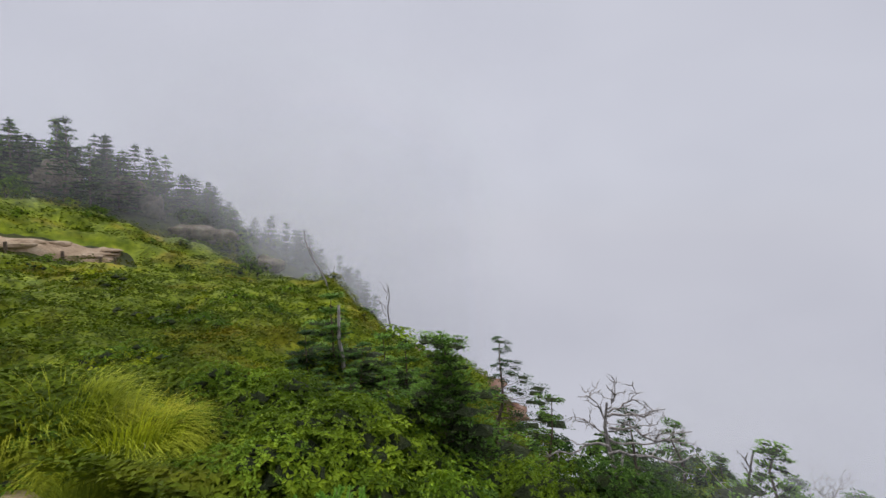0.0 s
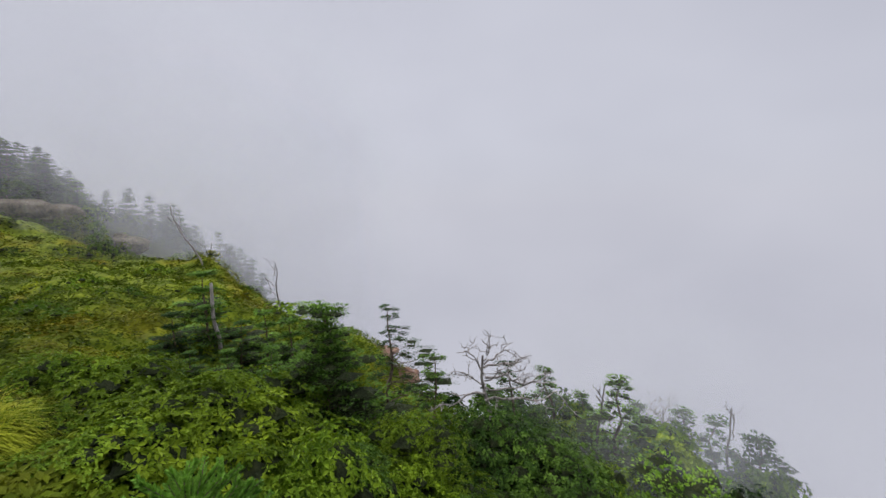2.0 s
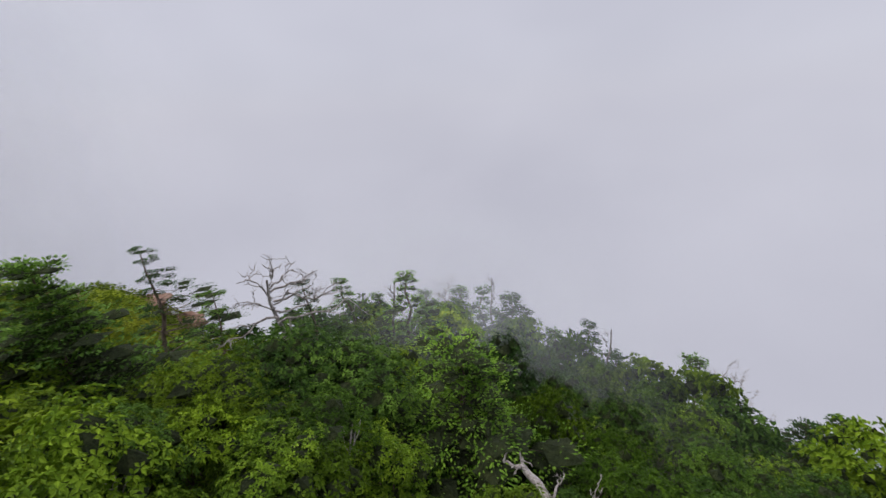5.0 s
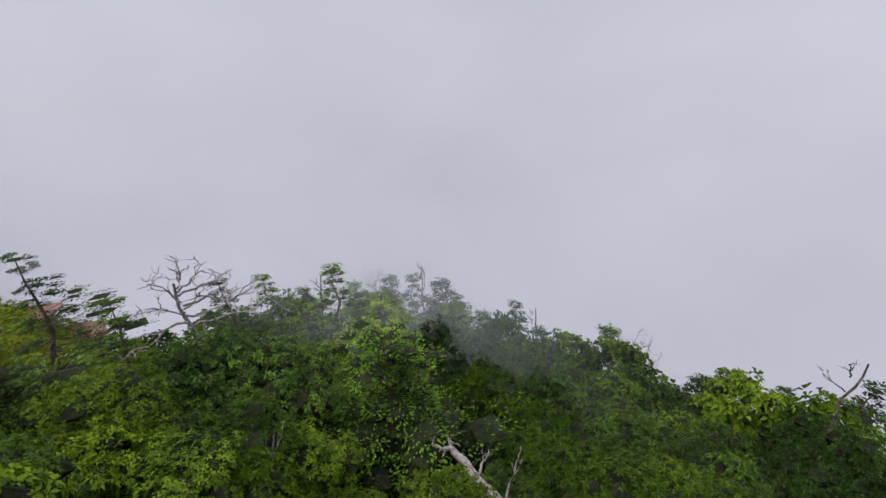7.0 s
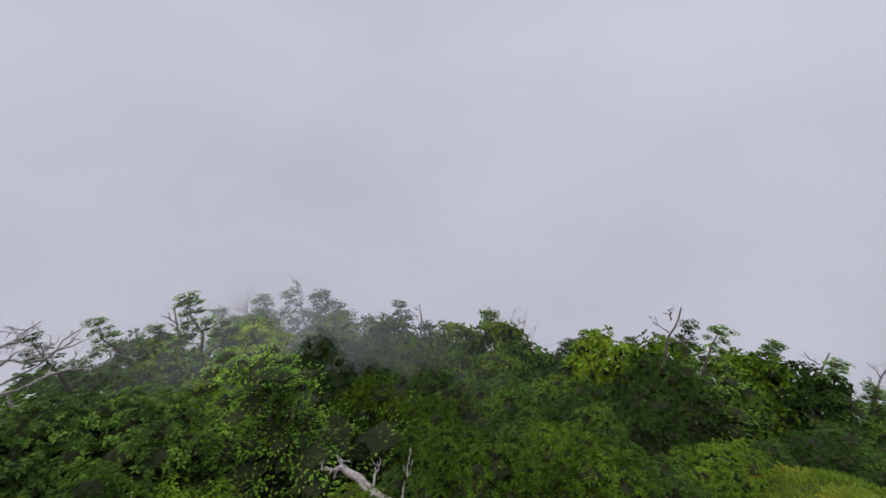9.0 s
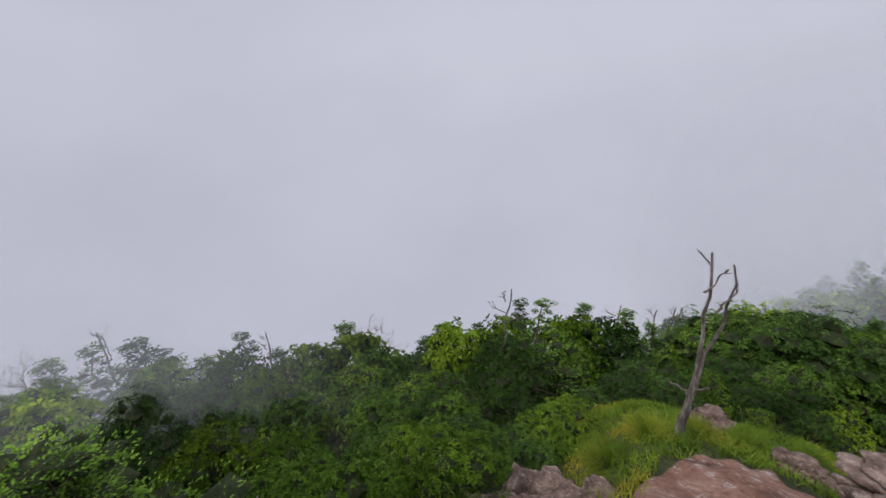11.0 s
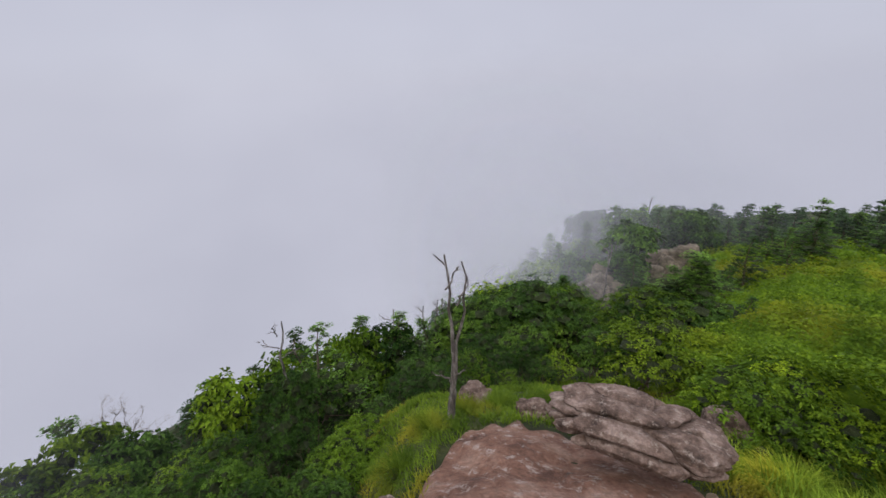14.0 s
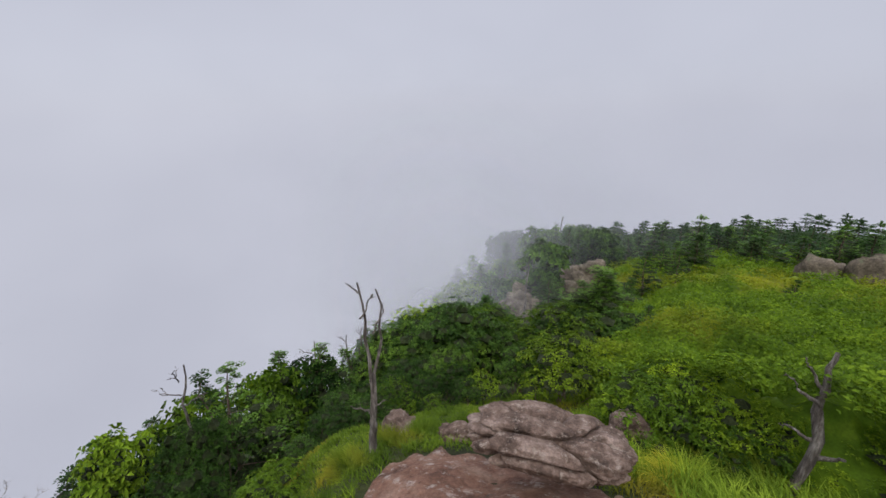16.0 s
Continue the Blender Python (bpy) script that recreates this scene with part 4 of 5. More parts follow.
for i in range(120):
    b, r = rng.uniform(-60, 0), math.exp(rng.uniform(math.log(4.6), math.log(34)))
    if crest(np.array([b]), np.array([r]))[0] and not sandy(b, r):
        put(LOWKINDS[int(r > 11)][int(rng.random() < 0.6)], b, r, height=rng.uniform(0.3, 0.7) * (1 + r * 0.02), spread=rng.uniform(0.8, 1.5))
for i in range(90):
    b, r = rng.uniform(157, 203), math.exp(rng.uniform(math.log(5.2), math.log(34)))
    put(LOWKINDS[int(r > 11)][1 if rng.random() < 0.5 else 2], b, r, height=rng.uniform(0.4, 0.8) * (1 + r * 0.02), spread=rng.uniform(0.8, 1.4))


def tuft(label, height, wide, n, seed, mat=M_GRASS):
    g = np.random.default_rng(seed)
    root = thing("grass_tuft", label, "grass", "grass tufts")
    a = g.uniform(0, 6.283, n)
    q = np.sqrt(g.uniform(0, 1, n)) * wide * 0.3
    pos = np.stack([np.cos(a) * q, np.sin(a) * q, np.full(n, -0.05)], 1)
    way = np.stack([np.cos(a) + 0.7, np.sin(a) - 0.2, np.zeros(n)], 1) + g.normal(0, 0.25, (n, 3))
    v, f = blades(pos, way, height * g.uniform(0.7, 1.35, n), np.full(n, 0.008), g.uniform(0.75, 1.25, n) * (0.7 + 0.5 * q / (wide * 0.3)))
    part("blade_clump", mesh_of("blade_clump", v, f, mat), root)
    root["h"] = float(v[:, 2].max())
    return root


TUFTS = [tuft("long drooping tuft of yellow-green grass", 0.55, 0.8, 420, 51), tuft("tall soft tuft of bright grass", 0.6, 0.6, 330, 52)]
GREEN_MOUND = tuft("soft clump of bright green grass near the bare rock", 0.4, 1.3, 900, 54, M_GRASS_RIM)
MOUND = tuft("big mound of long yellow-green grass combed over by the wind", 0.62, 1.5, 2600, 53)
for b, r, top, s in ((-42.0, 5.0, -10.3, 1.0), (-38.0, 4.5, -13.1, 1.0), (-34.5, 4.7, -14.8, 0.9), (-46, 6.6, -9.4, 1.0), (-40.4, 3.7, -17.5, 0.9), (-35.5, 3.7, -19.5, 0.9)):
    put(MOUND, b, r, top=top, spread=s * 0.52, turn=rng.uniform(-25, 25))
for b, r, h, s in ((161.5, 4.5, 0.34, 0.8), (164.5, 4.9, 0.36, 0.8), (168.5, 4.4, 0.34, 0.8), (127.5, 4.9, 0.22, 0.8), (133, 5.3, 0.24, 0.8), (138.5, 5.6, 0.24, 0.8), (145, 5.4, 0.24, 0.8), (151, 5.2, 0.26, 0.8), (122, 4.3, 0.24, 0.8), (117.5, 3.6, 0.26, 0.8)):
    put(GREEN_MOUND, b, r, height=h, spread=s, turn=rng.uniform(0, 360))
for i in range(46):
    b, r = (rng.uniform(-58, -20), rng.uniform(4.6, 13)) if i % 2 else (rng.uniform(158, 200), rng.uniform(5, 13))
    if not sandy(b, r) and (b > 0 or crest(np.array([b]), np.array([r]))[0]):
        put(TUFTS[i % 4 // 2], b, r, height=rng.uniform(0.26, 0.42), spread=rng.uniform(0.9, 1.3), turn=rng.uniform(-40, 40))


# ---- rocks ----
def rock(name, label, at, size, seed, mat, sub=3, turn=0.0, rough=0.22, folds=0.0, tilt=0.0, group="rocks", cat="rock"):
    """A weathered rock: a ball cut into blocks, folded and pitted."""
    bm = bmesh.new()
    bmesh.ops.create_icosphere(bm, subdivisions=sub, radius=1.0)
    off = Vector((seed * 3.1, seed * 1.7, seed * 0.9))
    for v in bm.verts:
        c = v.co.copy()
        q = Vector((math.copysign(abs(c.x) ** 0.75, c.x), math.copysign(abs(c.y) ** 0.75, c.y), math.copysign(abs(c.z) ** 0.8, c.z)))
        d = rough * noise.noise(c * 1.3 + off) + rough * 0.5 * noise.noise(c * 3.1 + off) + rough * 0.22 * noise.noise(c * 7 + off)
        if folds:
            w = c + 0.35 * Vector(noise.noise_vector(c * 1.5 + off))
            ridge = 1 - abs(noise.noise(Vector((w.x * 2.2, w.y * 1.9, w.z * 1.7)) + off)) * 3.0
            d += folds * (0.35 - max(ridge, 0) ** 4)
            ridge2 = 1 - abs(noise.noise(Vector((w.x * 4.2, w.y * 3.4, w.z * 3.6)) - off)) * 3.0
            d -= folds * 0.4 * max(ridge2, 0) ** 4
            d += 0.025 * noise.noise(c * 14 + off) + 0.012 * noise.noise(c * 30 + off)
        v.co = Vector((q.x * size[0], q.y * size[1], q.z * size[2])) * (1 + d)
    me = bpy.data.meshes.new(name)
    bm.to_mesh(me)
    bm.free()
    me.materials.append(mat)
    me.polygons.foreach_set("use_smooth", np.full(len(me.polygons), True))
    ob = tagged(new(name, me), label, cat, group)
    ob.matrix_basis = pose(*at, tilt, 0, turn)
    return ob


def rock_on(name, label, bearing, r, size, seed, mat=None, sink=0.35, **k):
    x, y = polar(bearing, r)
    return rock(name, label, (x, y, ground_at(x, y) + size[2] * (1 - 2 * sink)), size, seed, mat or M_ROCK, turn=-bearing, **k)


def folded_boulder(at, size, turn, seed):
    """A boulder of rounded lobes pressed together, deep creases between them, undercut below."""
    g = np.random.default_rng(seed)
    lobes = unit(g.normal(0, 1, (24, 3))) * g.uniform(0.8, 1.05, (24, 1))
    bm = bmesh.new()
    bmesh.ops.create_icosphere(bm, subdivisions=6, radius=1.0)
    co = np.array([v.co[:] for v in bm.verts])
    wob = np.array([noise.noise_vector(Vector(c) * 1.6)[:] + np.array(noise.noise_vector(Vector(c) * 4.0)[:]) * 0.35 for c in co]) * 0.2
    turn2 = np.array([[0.9, -0.15, 0.42], [0.25, 0.95, -0.2], [-0.38, 0.27, 0.88]])
    squeeze = np.array([0.75, 1.25, 1.25])
    q = (co + wob) @ turn2.T * squeeze
    d = np.sort(np.linalg.norm(q[:, None] - (lobes @ turn2.T * squeeze)[None], axis=2), axis=1)
    gap = d[:, 1] - d[:, 0]
    swell = 0.34 * (1 - np.exp(-gap / 0.13)) - 0.36 * np.exp(-(gap / 0.04) ** 2)
    fine = np.array([0.1 * noise.noise(Vector(c) * 2.6) + 0.06 * noise.noise(Vector(c) * 6.5) + 0.03 * noise.noise(Vector(c) * 20) + 0.012 * noise.noise(Vector(c) * 45) for c in co])
    low = np.clip(-co[:, 2], 0, 1)
    p = np.sign(co) * np.abs(co) ** np.array([0.72, 0.75, 0.8]) * (1 + swell + fine)[:, None]
    p[:, :2] *= (1 - 0.42 * low)[:, None]
    p[:, 2] += 0.12 * np.sin(p[:, 0] * 2.2 + 0.6)
    p *= np.array(size)
    for v, c in zip(bm.verts, p):
        v.co = c
    me = bpy.data.meshes.new("boulder")
    bm.to_mesh(me)
    bm.free()
    me.materials.append(M_ROCK)
    me.polygons.foreach_set("use_smooth", np.full(len(me.polygons), True))
    ob = tagged(new("boulder", me), "big brown-grey boulder with deep rounded folds on the rock slab", "rock")
    ob.matrix_basis = pose(*at, 0, 0, turn)
    return ob


folded_boulder((2.12, -3.67, -1.12), (0.54, 0.3, 0.155), 31, 8)
rock("stone", "small stone wedged under the folded boulder", (2.28, -3.16, -1.52), (0.07, 0.07, 0.06), 2, M_ROCK, 3, group="wedge stones")
rock("stone", "small stone wedged under the folded boulder", (1.98, -3.3, -1.5), (0.12, 0.08, 0.07), 3, M_ROCK, 3, group="wedge stones")
rock("stone", "small stone wedged under the folded boulder", (1.8, -3.38, -1.5), (0.1, 0.09, 0.07), 5, M_ROCK, 3, group="wedge stones")
for b, r, s, k in ((129.0, 5.6, (0.2, 0.18, 0.2), 7), (138.2, 4.9, (0.22, 0.14, 0.15), 8), (141.0, 4.8, (0.1, 0.1, 0.11), 9), (161.6, 5.3, (0.24, 0.2, 0.34), 10)):
    rock_on("rock", "half-buried brown rock in the grass", b, r, s, k, sub=4, rough=0.4, folds=0.18, sink=0.25)
for b, r, s, k in ((92, 3.4, (0.2, 0.16, 0.16), 11), (96.5, 3.0, (0.2, 0.18, 0.15), 12), (101.5, 3.05, (0.17, 0.16, 0.18), 13), (106.5, 2.9, (0.16, 0.15, 0.15), 14), (109.5, 2.75, (0.14, 0.12, 0.14), 15), (112.5, 2.8, (0.17, 0.14, 0.12), 16), (116.5, 2.8, (0.15, 0.13, 0.1), 17), (104.5, 3.4, (0.22, 0.25, 0.26), 29), (109, 3.3, (0.2, 0.22, 0.22), 30), (61.5, 2.85, (0.26, 0.2, 0.3), 18), (66, 2.75, (0.26, 0.22, 0.24), 19), (53, 3.3, (0.26, 0.2, 0.26), 20)):
    rock_on("rock", "angular brown rock at the edge of the drop", b, r, s, k, sub=4, rough=0.34, folds=0.12)
for b, r, s, k in ((-7.2, 13.2, (0.6, 0.5, 0.28), 21), (-4.6, 12.6, (0.6, 0.5, 0.3), 22), (-2, 12, (0.5, 0.4, 0.2), 20), (2.5, 11.8, (0.7, 0.6, 0.16), 23), (6.0, 11.6, (0.6, 0.5, 0.18), 24), (-11.4, 10.5, (0.35, 0.3, 0.2), 25), (-13.6, 10.5, (0.3, 0.25, 0.2), 26), (-34.5, 13, (0.35, 0.3, 0.22), 27), (-32.5, 11.5, (0.3, 0.25, 0.18), 28)):
    rock_on("rock", "weathered red-brown rock on the crest of the meadow", b, r, s, k, M_SLAB, sub=4, rough=0.34, folds=0.1)
for b, r, s, k in ((-30.9, 34.5, (1.5, 1.1, 0.62), 31), (-28.3, 34.5, (1.2, 1.0, 0.6), 32), (-23.3, 33, (1.3, 0.9, 0.6), 33)):
    rock_on("boulder", "huge rounded grey boulder beside the meadow", b, r, s, k, M_CLIFF, sub=4, rough=0.2, folds=0.08, sink=0.1, group="grey boulders")
seed = 200
for b, r, n, size, kind in ((-43.2, 40, 3, 0.9, "among the firs"), (-36.5, 39.5, 4, 0.8, "among the firs"), (-34.0, 38, 3, 0.7, "among the firs"), (144.5, 22, 7, 0.75, "on the wooded hill"), (146.3, 23, 7, 0.85, "on the wooded hill"),
                            (153.3, 26.5, 7, 0.75, "on the wooded hill"), (156, 27, 7, 0.75, "on the wooded hill"), (178.5, 28, 5, 0.75, "at the meadow's top"), (181.5, 28, 6, 0.75, "at the meadow's top"), (-24, 33, 3, 0.5, "on the crest")):
    for i in range(n):
        seed += 1
        k = size * rng.uniform(0.6, 1.15)
        rock_on("rock_outcrop", "craggy grey-brown rock " + kind, b + rng.uniform(-1.2, 1.2), r + rng.uniform(-0.8, 0.8), (k * 0.9, k * 0.8, k * rng.uniform(0.9, 1.7)), seed, M_CLIFF, sub=3, rough=0.42, folds=0.25, sink=0.2, group="outcrops")


for i, b in enumerate((-58, -55.5, -52.4, -50, -47.5, -46, -44.6, -42.8, -41, -39.8, -38.6)):
    rock_on("rock", "pale flat stone lying on the sandy path", b, 28.4 + 0.5 * math.sin(i * 2.1), (0.75 + 0.25 * math.sin(i * 1.7), 0.6, 0.13 + 0.05 * math.cos(i)), 260 + i, M_SAND, sub=3, rough=0.3, folds=0.06, sink=0.25, group="path stones")


def slab_mesh():
    """The bare rock crown: a low uneven dome over the ground, with a rim that dips into the turf."""
    nb, nr = 90, 46
    b = np.radians(np.linspace(119, 170, nb))
    edge = np.interp(np.degrees(b), [119, 121, 124, 128, 135, 142, 150, 160, 166, 170], [2.4, 2.9, 3.6, 4.2, 4.5, 4.5, 4.3, 3.7, 3.1, 2.5]) + 0.12 * grid_noise(b * 30, b * 0, 1.0, 61)
    u = np.linspace(0, 1, nr)
    r = 1.0 + (edge[:, None] - 1.0) * u[None]
    x, y = CX + r * np.sin(b)[:, None], CY + r * np.cos(b)[:, None]
    side = np.clip(np.minimum(np.arange(nb), nb - 1 - np.arange(nb)) / 8, 0, 1)[:, None]
    lift = 0.09 * np.minimum(np.clip((1 - u) / 0.08, 0, 1)[None], side) - 0.04
    crack = np.abs(grid_noise(x, y, 0.45, 63) + 0.5 * grid_noise(x, y, 0.2, 64))
    z = ground(x, y) + lift + 0.035 * grid_noise(x, y, 0.35, 62) + 0.014 * grid_noise(x, y, 0.11, 65) - 0.03 * np.clip(1 - crack / 0.12, 0, 1)
    V = np.stack([x, y, z], -1).reshape(-1, 3)
    i, j = np.meshgrid(np.arange(nb - 1), np.arange(nr - 1), indexing="ij")
    F = np.stack([i * nr + j, i * nr + j + 1, (i + 1) * nr + j + 1, (i + 1) * nr + j], -1).reshape(-1, 4)
    return mesh_of("rock_slab", V, F[:, ::-1], M_SLAB, True)


tagged(new("rock_slab", slab_mesh()), "bare red-brown weathered rock slab on the knob", "rock", "", "structure")


def strip(name, label, b0, b1, rin, rout, mat, lift=0.04, kind="structure", cat="path"):
    b = np.radians(np.linspace(b0, b1, 60))
    u = np.linspace(0, 1, 12)
    wob = 0.25 * grid_noise(b * 40, b * 0, 1.0, 71) * (rout - rin)
    r = rin + wob[:, None] + (rout - rin) * u[None]
    x, y = CX + r * np.sin(b)[:, None], CY + r * np.cos(b)[:, None]
    ends = np.clip(np.minimum(np.arange(60), 59 - np.arange(60)) / 5, 0, 1)[:, None]
    z = ground(x, y) + lift * np.clip(np.minimum(u, 1 - u) / 0.12, 0, 1)[None] * ends * 2 - lift + 0.03 * grid_noise(x, y, 0.4, 72)
    i, j = np.meshgrid(np.arange(59), np.arange(11), indexing="ij")
    F = np.stack([i * 12 + j, (i + 1) * 12 + j, (i + 1) * 12 + j + 1, i * 12 + j + 1], -1).reshape(-1, 4)
    return tagged(new(name, mesh_of(name, np.stack([x, y, z], -1).reshape(-1, 3), F[:, ::-1], mat, True)), label, cat, "", kind)


strip("path", "pale sandy footpath crossing the meadow", -62, -37, 27.4, 29.3, M_SAND, 0.25)
strip("bare_earth", "bare sandy earth beside the grass", -57, -41.5, 3.3, 4.5, M_SAND, 0.05)
strip("bare_earth", "bare reddish earth below the boulder", 160, 173, 3.2, 3.75, M_SAND, 0.05)


# ---- dead wood ----
def dead_limb(base, tip, r_0, r_1, seed, wob=0.25, n=7, sides=7):
    return tube(crooked(base, tip, n, wob, np.random.default_rng(seed)), np.linspace(r_0, r_1, n), sides)


def dead_tree(name, label, trunk, limbs, seed, twig=0.3, twigs=3, group="dead trees", mat=M_DEAD):
    """trunk and limbs: (base, tip, radius, end radius); each limb carries short broken twigs of its own."""
    g = np.random.default_rng(seed)
    root = thing(name, label, "dead tree", group)
    k = 0
    for q in trunk:
        part("trunk", mesh_of("dead_trunk", *dead_limb(*q, seed + k, 0.16, 9), mat, True), root)
        k += 1
    for a, b, r_0, r_1 in limbs:
        pts = crooked(a, b, 8, 0.42, g)
        pieces = [tube(pts, np.linspace(r_0, r_1, 8), 6)]
        for i in range(twigs):
            j = g.integers(2, 8)
            d = unit(np.asarray(b, dtype=float) - np.asarray(a, dtype=float)) * g.uniform(0.2, 0.9) + g.normal(0, 0.5, 3) + np.array([0, 0, 0.35])
            L = twig * g.uniform(0.4, 1.1)
            t = crooked(pts[j], pts[j] + unit(d) * L, 5, 0.5, g)
            pieces.append(tube(t, np.linspace(r_1 * 1.3 + 0.002, 0.002, 5), 4))
            for s in range(2):
                t2 = crooked(t[3], t[3] + unit(unit(d) + g.normal(0, 0.7, 3)) * L * 0.5, 4, 0.5, g)
                pieces.append(tube(t2, np.linspace(r_1 + 0.001, 0.0015, 4), 3))
        part("limb", mesh_of("dead_limb", *join(pieces), mat, True), root)
    return root


# the bleached snag among the shrubs
P = np.array
dead_tree("dead_tree", "bleached dead tree with twisted bare limbs swept sideways", [(P((2.15, 5.43, -2.9)), P((2.1, 5.43, -0.62)), 0.065, 0.016), (P((2.18, 5.4, -2.4)), P((2.3, 5.35, -1.25)), 0.035, 0.016)], [
    (P((2.12, 5.43, -0.9)), P((1.85, 5.5, -0.55)), 0.016, 0.006), (P((2.12, 5.43, -0.75)), P((2.4, 5.3, -0.52)), 0.016, 0.006), (P((2.12, 5.43, -0.8)), P((2.75, 5.2, -0.6)), 0.018, 0.006), (P((2.12, 5.43, -0.7)), P((2.2, 5.4, -0.5)), 0.012, 0.006),
    (P((2.13, 5.43, -0.95)), P((3.0, 5.05, -0.82)), 0.019, 0.006), (P((2.14, 5.43, -1.1)), P((2.85, 5.15, -1.0)), 0.016, 0.006), (P((2.14, 5.43, -1.3)), P((3.15, 4.95, -1.22)), 0.020, 0.006), (P((2.13, 5.43, -1.0)), P((2.6, 5.1, -0.75)), 0.013, 0.005),
    (P((2.14, 5.43, -1.2)), P((1.5, 5.6, -1.38)), 0.019, 0.007), (P((2.14, 5.43, -1.05)), P((1.75, 5.55, -0.92)), 0.012, 0.005), (P((2.14, 5.43, -1.5)), P((2.3, 5.25, -2.1)), 0.018, 0.008)], 81, 0.3, 6)
# twin-stemmed snag on the grassy rim
dead_tree("dead_tree", "grey twin-stemmed dead tree trunk standing in the grass", [(P((4.2, -3.2, -2.5)), P((4.17, -3.24, -1.85)), 0.055, 0.044), (P((4.17, -3.24, -1.9)), P((4.2, -3.21, -0.08)), 0.029, 0.011), (P((4.17, -3.26, -1.9)), P((4.1, -3.37, -0.17)), 0.026, 0.009)], [
    (P((4.2, -3.21, -0.5)), P((4.1, -3.33, -0.22)), 0.014, 0.005), (P((4.13, -3.31, -0.7)), P((4.06, -3.42, -0.35)), 0.014, 0.005), (P((4.2, -3.21, -0.2)), P((4.26, -3.1, -0.06)), 0.01, 0.004), (P((4.18, -3.22, -1.75)), P((4.07, -3.38, -1.58)), 0.018, 0.006), (P((4.18, -3.22, -1.7)), P((4.3, -3.05, -1.6)), 0.014, 0.005)], 82, 0.07, 2, mat=M_DEAD_DARK)
# slanting grey pole and the far leaning one
dead_tree("dead_pole", "grey dead stem leaning among young firs", [(P((-1.9, 8.0, -2.4)), P((-2.05, 7.98, 0.24)), 0.05, 0.026)], [], 83)
dead_tree("dead_pole", "thin dead stem leaning over the misty crest", [(P((-5.6, 21.3, -2.2)), P((-7.0, 20.9, 1.7)), 0.05, 0.018)], [(P((-6.6, 21.0, 0.6)), P((-7.1, 20.9, 1.2)), 0.02, 0.008)], 84)
# broken stump in the saddle meadow
dead_tree("dead_stump", "dark broken dead trunk with stubs of limbs", [(P((0.46, -5.6, -2.9)), P((0.52, -5.61, -1.0)), 0.055, 0.045), (P((0.52, -5.61, -1.05)), P((0.5, -5.61, -0.4)), 0.04, 0.018)], [(P((0.5, -5.6, -0.95)), P((0.72, -5.5, -0.72)), 0.022, 0.008), (P((0.52, -5.6, -0.8)), P((0.66, -5.5, -0.55)), 0.02, 0.008), (P((0.48, -5.6, -1.3)), P((0.66, -5.5, -1.2)), 0.022, 0.01), (P((0.46, -5.6, -1.5)), P((0.25, -5.55, -1.35)), 0.03, 0.012)], 85, 0.08, 1, mat=M_DEAD_DARK)
# fallen bleached trunk below the pale fir
dead_tree("fallen_trunk", "bleached fallen trunk lying on the rocks", [(P((2.95, 1.08, -2.24)), P((3.26, 1.91, -2.27)), 0.06, 0.04)], [(P((3.26, 1.91, -2.25)), P((3.16, 2.13, -2.23)), 0.035, 0.01), (P((3.26, 1.91, -2.25)), P((3.38, 2.07, -2.27)), 0.025, 0.008), (P((3.11, 1.47, -2.17)), P((3.36, 1.52, -2.05)), 0.015, 0.004), (P((2.95, 1.08, -2.19)), P((3.25, 1.10, -1.84)), 0.014, 0.004)], 86, 0.15, 3)
# thin snags on the far rim
for i, (b, r, top, L) in enumerate(((100.3, 9.6, -26.6, 1.6), (115.9, 13, -27.9, 1.5), (120.7, 13.5, -27.4, 1.5), (122.2, 13.5, -26.8, 1.8), (123.6, 14, -27.0, 1.7), (48.3, 14, -22.5, 2.2), (33.4, 10, -22.6, 1.5), (64.5, 14, -28.4, 1.2), (146.5, 20, -18.8, 2.0), (150.6, 48, -13.0, 3.0), (-15.5, 30, -4.0, 3.0), (-8.5, 26, -7.0, 3.0))):
    x, y = polar(b, r)
    z = EYE_Z + r * math.tan(radians(top))
    k = 0.02 + 0.0012 * r
    lean = rng.uniform(-0.25, 0.25, 3)
    dead_tree("dead_tree", "thin grey dead stem rising from the bushes", [(P((x, y, z - L * 1.6)), P((x + lean[0] * L * 0.4, y + lean[1] * L * 0.4, z)), k * 1.4, k * 0.45)],
              [(P((x, y, z - L * q)), P((x, y, z - L * q)) + unit(rng.normal(0, 1, 3) + P((0, 0, 0.8))) * L * 0.3, k * 0.5, k * 0.2) for q in (0.25, 0.45, 0.6)], 90 + i, L * 0.16, 2, "thin snags", M_DEAD_DARK)
# leafless grey tree beside the dark fir
for i, (b, r, top, s) in enumerate(((79, 16.5, -31.0, 1.0), (80.8, 17, -32.5, 0.9), (41, 14, -24.3, 0.6))):
    x, y = polar(b, r)
    z = EYE_Z + r * math.tan(radians(top))
    dead_tree("bare_tree", "leafless grey twiggy tree in the mist", [(P((x, y, z - 2.8 * s)), P((x, y, z)), 0.05, 0.012)],
              [(P((x, y, z - h * s)), P((x, y, z - h * s)) + P((math.cos(a) * w, math.sin(a) * w, 0.5)) * s, 0.022, 0.006) for h, a, w in ((0.3, 0, 0.4), (0.5, 2, 0.6), (0.8, 4, 0.8), (1.0, 1, 0.9), (1.2, 3, 1.0), (1.4, 5, 1.0), (0.7, 5.5, 0.7))], 120 + i, 0.5, 7, "bare trees")
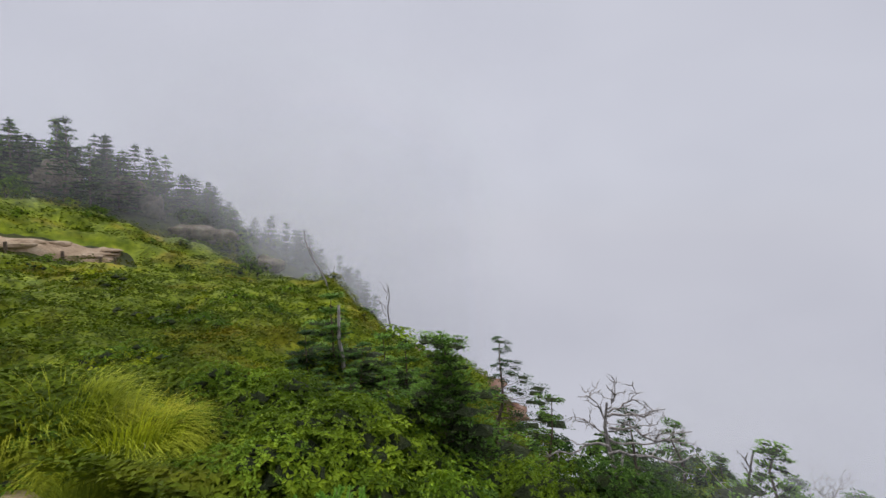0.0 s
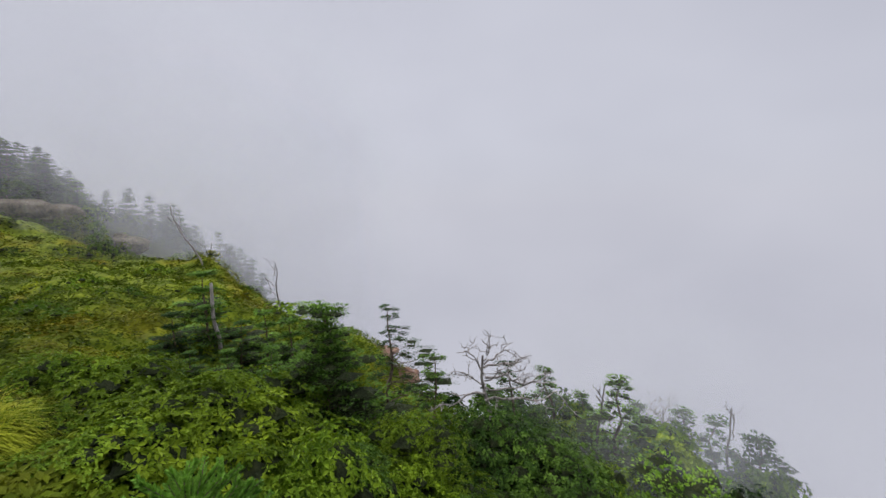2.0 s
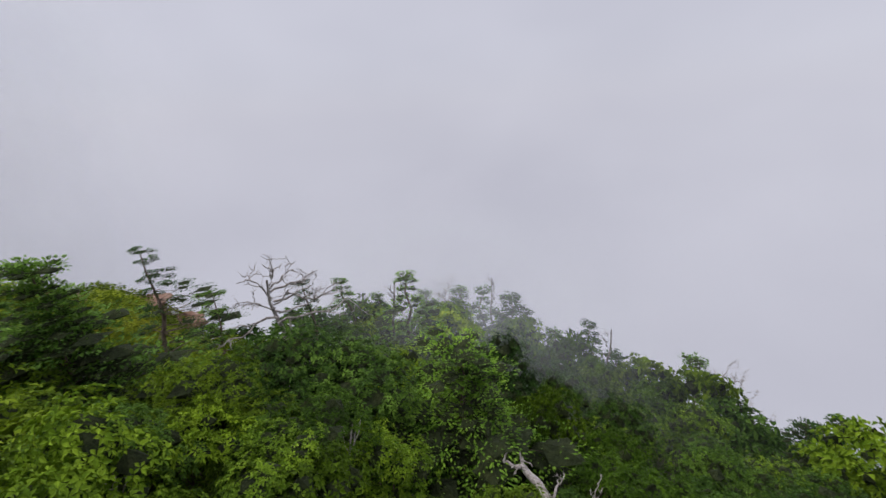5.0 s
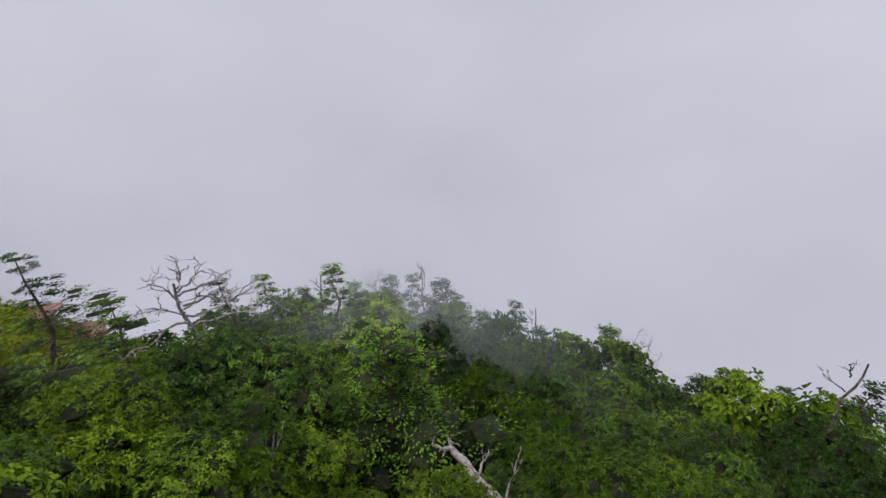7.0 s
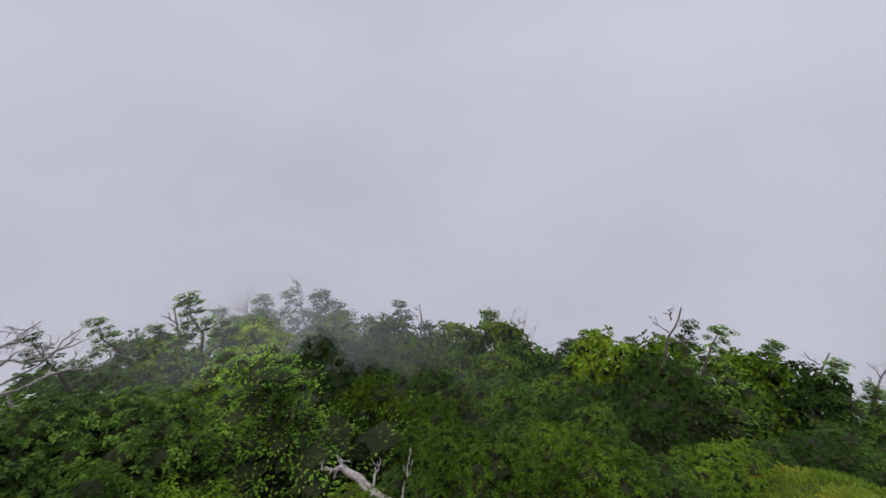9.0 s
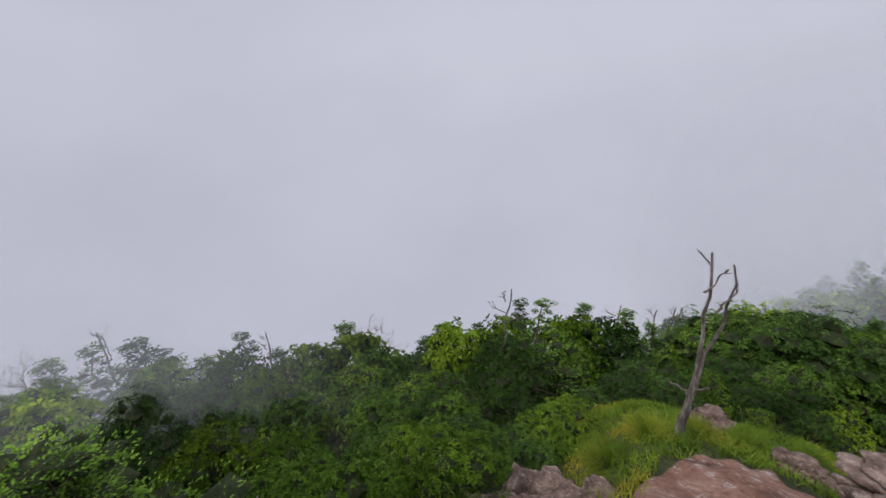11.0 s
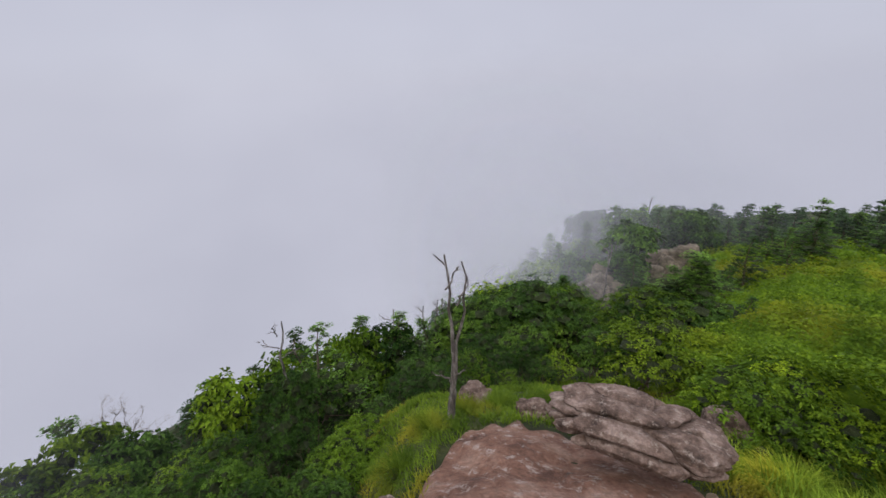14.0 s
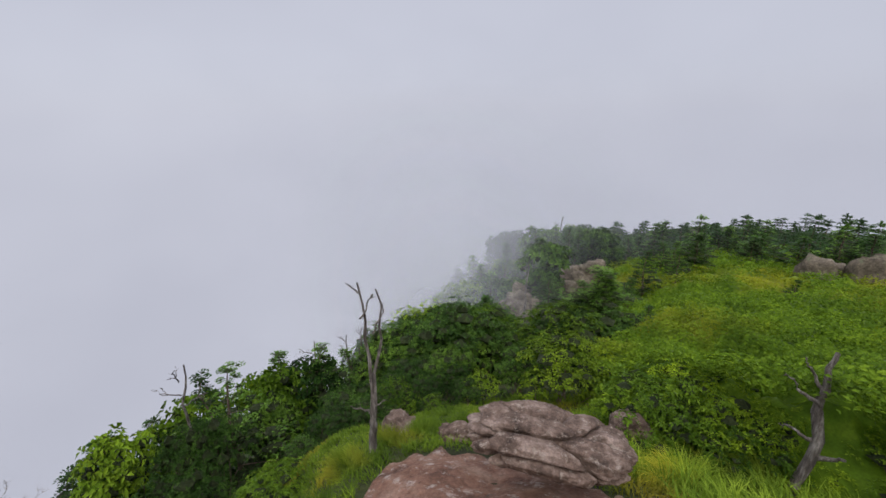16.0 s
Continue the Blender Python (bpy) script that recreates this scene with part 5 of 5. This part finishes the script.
# dry sticks in the near bushes
for i, (a, b) in enumerate((((-2.36, 2.72, -0.35), (-2.42, 2.76, 0.12)), ((-2.25, 2.86, -0.35), (-2.1, 2.98, 0.0)), ((-1.63, 3.2, -0.8), (-1.58, 3.3, -0.33)), ((0.05, 3.0, -1.3), (0.12, 3.05, -0.75)), ((1.25, 2.6, -1.6), (1.4, 2.7, -1.05)), ((1.5, 2.6, -1.7), (1.75, 2.75, -1.2)))):
    dead_tree("dry_stick", "pale dry stick poking out of the bushes", [(P(a), P(b), 0.014, 0.006)], [(P(a) * 0.5 + P(b) * 0.5, P(b) + P((0.1, 0.02, -0.02)), 0.007, 0.003), (P(a) * 0.4 + P(b) * 0.6, P(b) + P((-0.08, 0.02, 0.0)), 0.006, 0.003)], 140 + i, 0.08, 1, "dry sticks")


# ---- near fir with thick bottle-brush shoots ----
def near_fir(at, seed):
    g = np.random.default_rng(seed)
    root = thing("fir_tree", "young bright fir top with thick bottle-brush shoots", "tree", "")
    root.matrix_basis = pose(*at)
    wood, pos, way, nor, ln = [tube(crooked((0, 0, -0.9), (0, 0, 0.3), 6, 0.1, g), np.linspace(0.03, 0.008, 6), 7)], [], [], [], []

    def brush(p, d, L):
        d = unit(np.asarray(d, dtype=float))
        wood.append(tube(np.array([p, p + d * L * 0.5, p + d * L]), np.array([0.005, 0.004, 0.002]), 4))
        n = int(90 + 620 * L)
        t = g.uniform(0.0, 1.0, n)
        s = unit(np.cross(d, g.normal(0, 1, (n, 3))))
        pos.append(p + d * (t * L)[:, None])
        way.append(s + d * 0.9)
        nor.append(np.cross(s, d) + s * 0.2)
        ln.append(0.027 * g.uniform(0.85, 1.1, n))

    for w in range(6):
        h = 0.25 - w * 0.13
        for a in np.arange(6) * 1.047 + g.uniform(0, 1):
            a += g.normal(0, 0.15)
            L = 0.17 + 0.1 * w + g.normal(0, 0.03)
            d = np.array([math.cos(a), math.sin(a), 0.85 - 0.1 * w])
            p0 = np.array([0, 0, h])
            brush(p0, d, L)
            for q in np.arange(0.3, 0.98, 0.17 / L):
                for s in (-1, 1):
                    sd = unit(d) * 0.9 + s * np.array([-d[1], d[0], 0.15]) * 0.8 + np.array([0, 0, 0.35])
                    brush(p0 + unit(d) * L * q, sd, (0.09 + 0.13 * (1 - q)) * g.uniform(0.8, 1.2))
    brush(np.array([0, 0, 0.28]), (0, 0, 1), 0.14)
    ln_ = np.concatenate(ln)
    v, f = leaves(np.concatenate(pos), np.concatenate(way), np.concatenate(nor), ln_, 0.011, 0.0, 0.1)
    part("trunk", mesh_of("near_fir_wood", *join(wood), M_BARK, True), root)
    part("crown", mesh_of("near_fir_needles", v, f, M_FIR_NEAR), root)
    return root


near_fir((-0.55, 1.9, -0.08), 160)

# ---- rope fence along the path ----
posts = []
for i, b in enumerate((-58.5, -54, -49.5, -46.2, -42.3, -39.4, -38.2)):
    x, y = polar(b, 27.1 + 0.2 * math.sin(b))
    z = ground_at(x, y)
    root = thing("fence_post", "short dark wooden fence post beside the path", "post", "fence posts")
    root.matrix_basis = pose(x, y, z, 0, 0, b)
    bm = bmesh.new()
    bmesh.ops.create_cone(bm, cap_ends=True, segments=10, radius1=0.075, radius2=0.065, depth=1.1, matrix=Matrix.Translation((0, 0, 0.0)))
    bmesh.ops.bevel(bm, geom=[e for e in bm.edges if e.verts[0].co.z > 0.45 and e.verts[1].co.z > 0.45], offset=0.012, segments=1, affect="EDGES")
    me = bpy.data.meshes.new("post_body")
    bm.to_mesh(me)
    bm.free()
    me.materials.append(M_BARK)
    part("post_body", me, root)
    posts.append((x, y, z + 0.7))


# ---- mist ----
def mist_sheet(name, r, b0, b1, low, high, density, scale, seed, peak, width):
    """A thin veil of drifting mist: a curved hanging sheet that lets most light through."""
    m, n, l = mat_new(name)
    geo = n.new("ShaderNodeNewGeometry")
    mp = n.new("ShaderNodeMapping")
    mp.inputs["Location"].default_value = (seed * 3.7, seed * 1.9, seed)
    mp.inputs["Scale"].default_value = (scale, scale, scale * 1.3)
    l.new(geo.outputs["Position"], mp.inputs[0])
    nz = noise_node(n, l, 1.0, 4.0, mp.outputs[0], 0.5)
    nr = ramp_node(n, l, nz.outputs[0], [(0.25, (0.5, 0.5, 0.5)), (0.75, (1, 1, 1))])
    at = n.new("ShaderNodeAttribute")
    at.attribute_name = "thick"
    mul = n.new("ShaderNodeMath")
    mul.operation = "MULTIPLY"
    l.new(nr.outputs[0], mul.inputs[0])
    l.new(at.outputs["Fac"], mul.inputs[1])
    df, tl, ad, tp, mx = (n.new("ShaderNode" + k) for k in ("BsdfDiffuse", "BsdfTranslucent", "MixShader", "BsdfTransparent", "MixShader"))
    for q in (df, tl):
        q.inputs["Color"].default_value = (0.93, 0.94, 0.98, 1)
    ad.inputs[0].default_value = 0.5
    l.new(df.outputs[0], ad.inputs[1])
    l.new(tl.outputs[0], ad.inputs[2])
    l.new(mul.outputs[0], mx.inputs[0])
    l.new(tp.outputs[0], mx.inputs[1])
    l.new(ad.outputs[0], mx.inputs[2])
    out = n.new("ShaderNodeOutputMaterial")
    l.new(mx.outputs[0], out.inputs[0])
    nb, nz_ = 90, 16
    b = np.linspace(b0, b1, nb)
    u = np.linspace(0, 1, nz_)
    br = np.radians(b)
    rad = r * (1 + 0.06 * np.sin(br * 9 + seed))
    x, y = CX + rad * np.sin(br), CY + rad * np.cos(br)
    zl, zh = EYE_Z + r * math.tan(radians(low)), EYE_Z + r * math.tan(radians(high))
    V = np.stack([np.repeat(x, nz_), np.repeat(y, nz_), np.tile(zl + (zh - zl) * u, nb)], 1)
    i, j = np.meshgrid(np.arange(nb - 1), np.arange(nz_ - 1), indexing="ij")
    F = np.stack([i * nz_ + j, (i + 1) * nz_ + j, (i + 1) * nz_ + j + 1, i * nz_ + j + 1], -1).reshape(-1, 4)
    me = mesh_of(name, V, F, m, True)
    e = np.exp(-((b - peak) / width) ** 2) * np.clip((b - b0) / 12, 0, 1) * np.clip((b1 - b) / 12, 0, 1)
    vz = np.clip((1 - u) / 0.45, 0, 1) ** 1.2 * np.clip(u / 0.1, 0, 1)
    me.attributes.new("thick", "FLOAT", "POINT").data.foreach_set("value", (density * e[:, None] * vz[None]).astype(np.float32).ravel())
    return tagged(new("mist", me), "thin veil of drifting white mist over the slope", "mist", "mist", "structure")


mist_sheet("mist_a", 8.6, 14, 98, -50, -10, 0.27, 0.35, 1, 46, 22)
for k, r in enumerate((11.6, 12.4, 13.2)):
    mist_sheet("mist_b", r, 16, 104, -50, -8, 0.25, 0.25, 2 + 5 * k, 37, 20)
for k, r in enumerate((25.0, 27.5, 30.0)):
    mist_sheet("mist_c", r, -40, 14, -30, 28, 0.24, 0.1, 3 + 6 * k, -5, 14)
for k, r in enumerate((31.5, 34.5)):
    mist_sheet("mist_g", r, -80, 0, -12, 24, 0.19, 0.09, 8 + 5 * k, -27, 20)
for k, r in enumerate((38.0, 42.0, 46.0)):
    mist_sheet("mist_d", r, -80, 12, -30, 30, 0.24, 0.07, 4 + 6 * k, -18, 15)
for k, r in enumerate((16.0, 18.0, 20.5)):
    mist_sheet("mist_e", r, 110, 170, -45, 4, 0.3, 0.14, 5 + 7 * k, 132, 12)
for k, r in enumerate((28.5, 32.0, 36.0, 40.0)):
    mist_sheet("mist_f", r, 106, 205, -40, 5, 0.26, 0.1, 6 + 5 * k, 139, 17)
